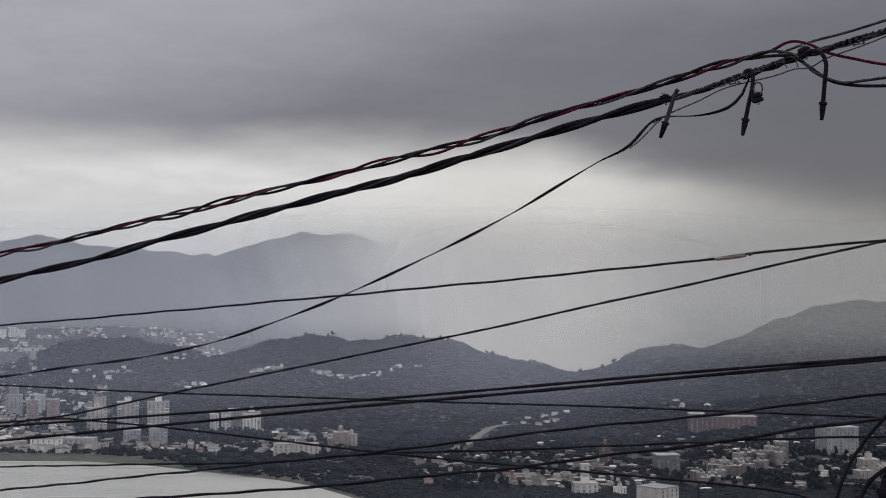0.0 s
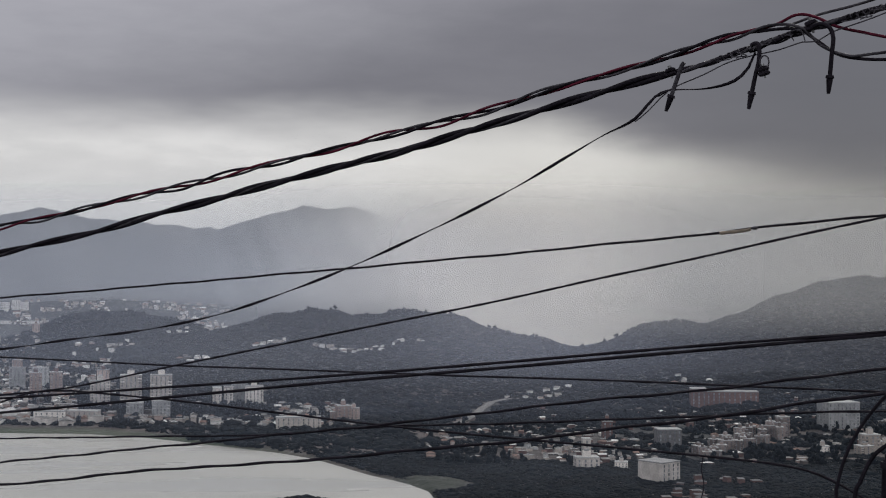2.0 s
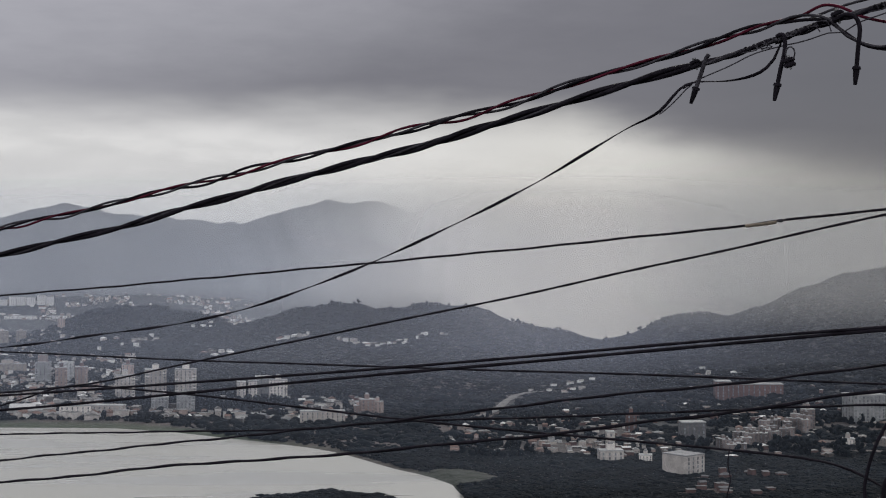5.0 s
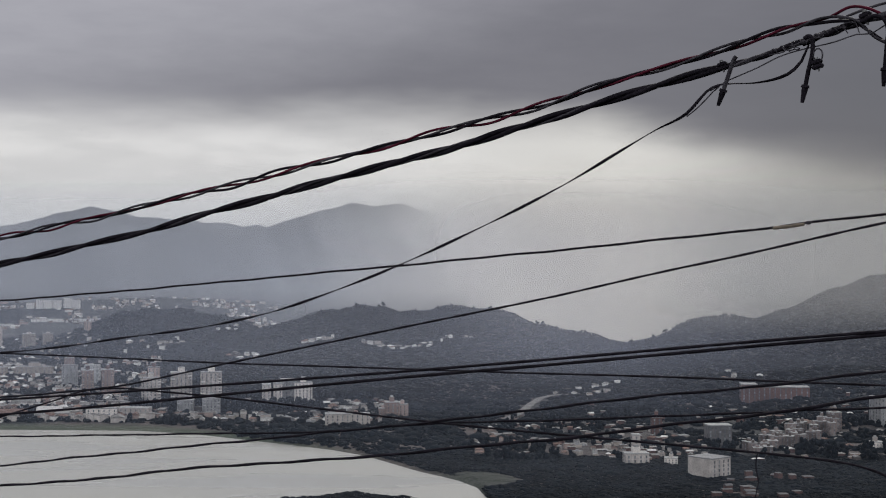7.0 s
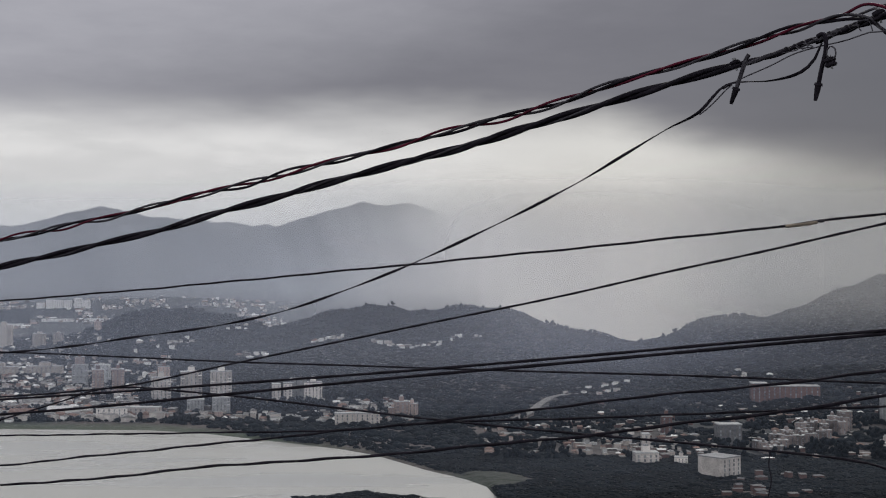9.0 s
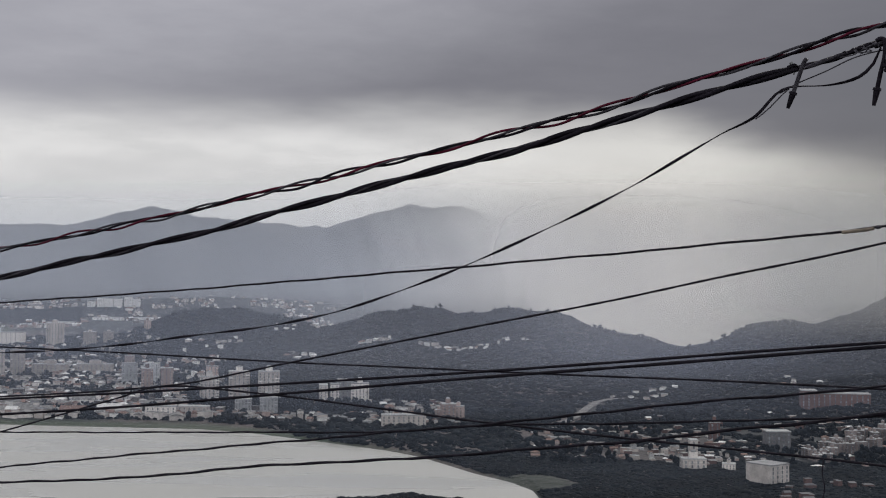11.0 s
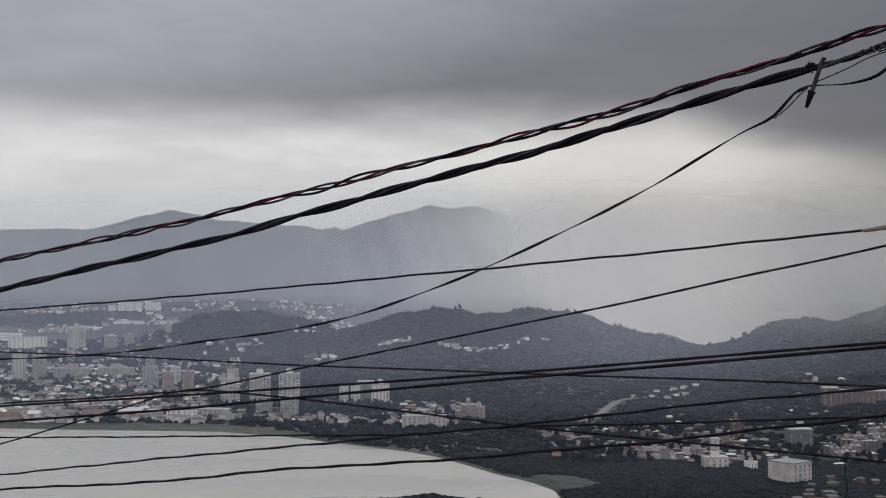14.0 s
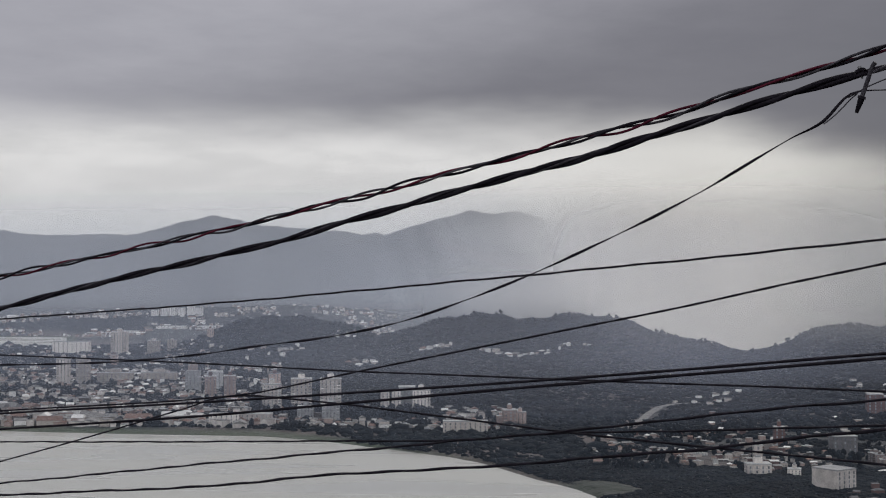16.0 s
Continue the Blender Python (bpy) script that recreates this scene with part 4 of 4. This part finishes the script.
single("level_wire", [(-5.4, -0.52), (-3.709, -0.506), (-2.240, -0.490), (-1.160, -0.487), (-0.550, -0.478), (0.286, -0.467), (0.898, -0.455), (1.582, -0.450), (2.9, -0.44)], 6.4, 0.0050, "thin black wire running nearly level", BLACK, 0.8, 14.0)
single("paired_cable", [(-5.0, -1.0), (-3.310, -0.792), (-1.918, -0.638), (-1.084, -0.541), (-0.205, -0.437), (0.404, -0.359), (1.077, -0.269), (1.686, -0.194), (2.7, -0.07)], 5.7, 0.0062, "black cable, upper of a close pair", BLACK, 0.85, 9.0)
single("paired_cable", [(-5.0, -1.10), (-3.309, -0.883), (-1.917, -0.708), (-1.084, -0.589), (-0.205, -0.462), (0.404, -0.380), (1.077, -0.286), (1.686, -0.202), (2.7, -0.06)], 5.7, 0.0070, "black cable, lower of a close pair", BLACK, 0.85, 8.0)
single("crossing_cable", [(-5.0, -1.48), (-3.363, -1.217), (-1.947, -0.970), (-1.102, -0.826), (-0.353, -0.698), (0.148, -0.611), (0.616, -0.519), (1.096, -0.440), (1.714, -0.324), (2.8, -0.12)], 5.8, 0.0058, "black cable sloping up over the town", BLACK, 0.8, 11.0, 0.003)
single("slack_cable", [(-5.2, -1.17), (-3.591, -1.039), (-2.084, -0.910), (-1.395, -0.848), (-0.778, -0.794), (-0.489, -0.764), (-0.135, -0.708), (0.478, -0.645), (0.907, -0.599), (1.346, -0.549), (1.830, -0.501), (2.9, -0.40)], 6.2, 0.0052, "thin black cable just over the waterline", BLACK, 0.8, 13.0, 0.002)
single("lowest_cable", [(-4.8, -1.46), (-3.193, -1.222), (-2.369, -1.103), (-1.829, -1.026), (-1.036, -0.882), (-0.435, -0.794), (0.0, -0.718), (0.456, -0.638), (0.765, -0.573), (1.038, -0.519), (1.196, -0.483), (1.362, -0.442), (1.626, -0.388), (2.6, -0.19)], 5.5, 0.0066, "thick black cable lowest over the bay", BLACK, 0.8, 10.0, 0.003)


def spline(points, count):
    """A smooth curve through a few points."""
    p = np.array(points, float)
    t = np.linspace(0, len(p) - 1, count)
    k = np.clip(t.astype(int), 0, len(p) - 2)
    f = (t - k)[:, None]
    prev, nxt = p[np.maximum(k - 1, 0)], p[np.minimum(k + 2, len(p) - 1)]
    return p[k] + 0.5 * f * (p[k + 1] - prev + f * (2 * prev - 5 * p[k] + 4 * p[k + 1] - nxt + f * (3 * (p[k] - p[k + 1]) + nxt - prev)))


def loop_cable(name, points, away, radius, label):
    """A steep hanging cable, given as (x, z) down its length."""
    q = spline(points, 40)
    ob = part(name, tube(on_plane(q[:, 0], q[:, 1], away), radius * 0.85), BLACK, None, label)
    return tagged(ob, label, "cable", "overhead cables")


loop_cable("hanging_cable", [(1.75, -0.02), (1.60, -0.19), (1.473, -0.355), (1.420, -0.434), (1.378, -0.521), (1.350, -0.626), (1.347, -0.70), (1.37, -0.9)], 5.0, 0.0062, "black cable curving steeply down")
loop_cable("hanging_cable", [(1.75, -0.33), (1.58, -0.42), (1.473, -0.505), (1.434, -0.550), (1.406, -0.620), (1.392, -0.675), (1.39, -0.9)], 5.0, 0.0075, "black cable curving steeply down")
loop_cable("hanging_cable", [(1.56, -0.36), (1.50, -0.45), (1.470, -0.55), (1.463, -0.64), (1.464, -0.9)], 5.0, 0.0078, "thick black cable hanging almost straight down")
loop_cable("dangling_wire", [(1.205, -0.709), (1.200, -0.76), (1.208, -0.82), (1.196, -0.90), (1.202, -1.0)], 6.09, 0.0028, "short thin wire dangling from a cable")


# ---- clamps, cut ends and splice ----
def cut_end(name, points, away, label, mat):
    """A cut cable end that hangs from the bundle, with a ribbed insulating cap."""
    base = new(name)
    tagged(base, label, "cable end", "hanging cut cable ends")
    p = np.array(points, float)
    q = spline(p, 30)
    line3 = on_plane(q[:, 0], q[:, 1], away)
    part("tail", tube(line3, 0.0072), mat, base)
    tip, way = Vector(line3[-1]), (Vector(line3[-1]) - Vector(line3[-4])).normalized()
    turn = way.to_track_quat("Z", "Y").to_matrix().to_4x4()
    bm = bmesh.new()
    rim = bmesh.new()
    bmesh.ops.create_cone(rim, cap_ends=True, segments=12, radius1=0.0125, radius2=0.0145, depth=0.009, matrix=Matrix.Translation(tip) @ turn)
    for z0, z1, r0, r1 in ((0.003, 0.012, 0.0105, 0.0105), (0.012, 0.040, 0.0105, 0.0075), (0.040, 0.054, 0.0075, 0.0055)):
        bmesh.ops.create_cone(bm, cap_ends=True, segments=12, radius1=r0, radius2=r1, depth=z1 - z0, matrix=Matrix.Translation(tip) @ turn @ Matrix.Translation((0, 0, (z0 + z1) / 2)))
    part("rim", rim, BLACK, part("cap", bm, BLACK, base, "tapered black insulating cap"))
    return base


cut_end("cut_cable_end", [(0.985, 0.712), (0.975, 0.695), (0.960, 0.645), (0.946, 0.600)], 5.27, "hanging grey cut cable end with black cap", GREY)
end_b = cut_end("cut_cable_end", [(1.180, 0.750), (1.192, 0.757), (1.203, 0.748), (1.203, 0.70), (1.192, 0.645), (1.183, 0.594)], 5.27, "hanging cut cable end with black cap", BLACK)
cut_end("cut_cable_end", [(1.350, 0.795), (1.372, 0.803), (1.397, 0.790), (1.408, 0.755), (1.404, 0.70), (1.399, 0.630)], 5.27, "long hooked cut cable end with black cap", BLACK)


def clamp(name, x, z, away, size, label):
    """A bolted piercing connector: two jaws, a bolt and its nut."""
    base = new(name)
    tagged(base, label, "clamp", "cable clamps")
    c = Vector((x, away - SLANT * x, EYE + z))
    m = Matrix.Translation(c) @ Matrix.Rotation(-math.atan(SLANT), 4, "Z") @ Matrix.Rotation(-0.25, 4, "Y")
    for s in (-1, 1):
        bm = bmesh.new()
        bmesh.ops.create_cube(bm, size=1.0, matrix=m @ Matrix.Translation((0, 0, s * size * 0.32)) @ Matrix.Diagonal((size * 1.5, size, size * 0.55, 1)))
        bmesh.ops.bevel(bm, geom=bm.edges[:], offset=size * 0.12, segments=2, affect="EDGES")
        part("jaw", bm, BLACK, base)
    bm = bmesh.new()
    bmesh.ops.create_cone(bm, cap_ends=True, segments=8, radius1=size * 0.16, radius2=size * 0.16, depth=size * 1.9, matrix=m)
    bolt = part("bolt", bm, METAL, base, "dull steel bolt")
    bm = bmesh.new()
    bmesh.ops.create_cone(bm, cap_ends=True, segments=6, radius1=size * 0.3, radius2=size * 0.3, depth=size * 0.3, matrix=m @ Matrix.Translation((0, 0, size * 0.85)))
    part("nut", bm, METAL, bolt)
    return base


clamp("cable_clamp", 0.955, 0.690, 5.33, 0.022, "black bolted clamp on a power cable")
clamp("cable_clamp", 1.360, 0.806, 5.31, 0.026, "black bolted clamp beside jumper wires")


def wire_lashing(start, end, away):
    """Thin wire wound round the power cable, with ends that stick out."""
    base = new("wire_lashing")
    tagged(base, "frayed grey wire wound round a power cable", "lashing")
    r = np.random.default_rng(11)
    f = np.linspace(0, 1, 140)
    x = start[0] + (end[0] - start[0]) * f
    z = start[1] + (end[1] - start[1]) * f + 0.0078 * np.sin(f * 62)
    part("wrap", tube(on_plane(x, z, away) + np.stack([0 * f, 0.0085 * np.cos(f * 62), 0 * f], 1), 0.0021, sides=5), GREY, base)
    for i in range(9):
        k = r.uniform(0.1, 1.0)
        px, pz = start[0] + (end[0] - start[0]) * k, start[1] + (end[1] - start[1]) * k
        reach = r.normal(size=4) * (0.022, 0.012, 0.03, 0.02)
        q = spline([(px, pz), (px + reach[0], pz - abs(reach[1])), (px + reach[2], pz - 0.012 + reach[3] * 0.6)], 12)
        part("loose_end", tube(on_plane(q[:, 0], q[:, 1], away - 0.01), 0.0020, sides=5), GREY, base)
    return base


wire_lashing((1.10, 0.725), (1.34, 0.80), 5.34)
wire_lashing((1.46, 0.826), (1.63, 0.868), 5.33)
clamp("cable_clamp", 1.214, 0.662, 5.26, 0.024, "black bolted clamp on a cut cable end")
bm = bmesh.new()
ring = [(1.214 + 0.013 * math.cos(k * 0.63), 0.690 + 0.022 * math.sin(k * 0.63)) for k in range(11)]
hook = part("wire_hook", tube(on_plane(np.array([p[0] for p in ring]), np.array([p[1] for p in ring]), 5.25), 0.0026, sides=6), GREY)
tagged(hook, "small bent steel hook above a clamp", "hook")
single("tie_wire", [(0.914, 0.605), (0.972, 0.641), (1.059, 0.675), (1.125, 0.706), (1.204, 0.729), (1.274, 0.741), (1.337, 0.754), (1.373, 0.749), (1.413, 0.774), (1.444, 0.786), (1.6, 0.84)], 5.31, 0.0022, "thin slack grey tie wire under the power cable", GREY, uneven=0.006)
x, z = smooth_line([(1.240, 0.153), (1.29, 0.158), (1.345, 0.1665)], 0.01)
splice = part("taped_splice", tube(on_plane(x, z - 0.002, 5.99), 0.0064 + 0.0010 * np.sin(np.arange(len(x)) * 1.9)), TAPE)
bm = bmesh.new()
bmesh.ops.create_icosphere(bm, subdivisions=2, radius=0.0085, matrix=Matrix.Translation(on_plane(np.array([1.352]), np.array([0.169]), 5.985)[0]) @ Matrix.Diagonal((1.5, 1, 0.9, 1)))
part("knot", bm, GREY, splice, "dark knotted wire end")
tagged(splice, "faded orange tape wound round a wire splice", "splice")


# ---- fittings beside the pole ----
loop_cable("hanging_cable", [(1.60, -0.10), (1.562, -0.176), (1.550, -0.223), (1.546, -0.266), (1.549, -0.309), (1.556, -0.345), (1.585, -0.42)], 5.2, 0.0075, "short black cable loop bowed outwards")


def closure_box():
    """A black splice box with a domed lid, hung in the cables, and its two clips."""
    base = new("splice_box")
    tagged(base, "black plastic splice box hanging among thick cables", "splice box")
    turn = pose(1.575, 5.02 - SLANT * 1.575, EYE - 0.71, 0, 0, -33)
    bm = bmesh.new()
    slab(bm, -0.115, 0.115, -0.055, 0.055, -0.22, 0.20)
    bmesh.ops.bevel(bm, geom=bm.edges[:], offset=0.02, segments=3, affect="EDGES")
    body = part("body", bm, BLACK, base)
    bm = bmesh.new()
    slab(bm, -0.123, 0.123, -0.063, 0.063, 0.13, 0.165)
    bmesh.ops.bevel(bm, geom=bm.edges[:], offset=0.008, segments=2, affect="EDGES")
    lid = part("lid_rim", bm, BLACK, base)
    for x in (-0.07, 0.07):
        clip = part("clip", one_slab(x - 0.012, x + 0.012, -0.074, -0.060, 0.10, 0.19), BLACK, base)
        clip.matrix_basis = turn
    body.matrix_basis = turn
    lid.matrix_basis = turn


def insulator():
    """A small ribbed insulator at which two wires end."""
    base = new("line_insulator")
    tagged(base, "small dark ribbed insulator holding two wires", "insulator")
    at = Vector((1.800, 5.97 - SLANT * 1.800, EYE + 0.232))
    bm = bmesh.new()
    bmesh.ops.create_cone(bm, cap_ends=True, segments=16, radius1=0.014, radius2=0.014, depth=0.10, matrix=Matrix.Translation(at))
    part("pin", bm, METAL, base)
    for k in range(3):
        bm = bmesh.new()
        bmesh.ops.create_cone(bm, cap_ends=True, segments=20, radius1=0.019, radius2=0.014, depth=0.014, matrix=Matrix.Translation(at + Vector((0, 0, -0.028 + 0.028 * k))))
        part("rib", bm, BLACK, base)


closure_box()
insulator()
x, z = smooth_line([(1.512, -0.408), (1.522, -0.388), (1.534, -0.362)], 0.006)
band = part("tape_band", tube(on_plane(x, z, 5.06), 0.011), YELLOW)
tagged(band, "dull yellow tape wound round a hanging cable", "tape")
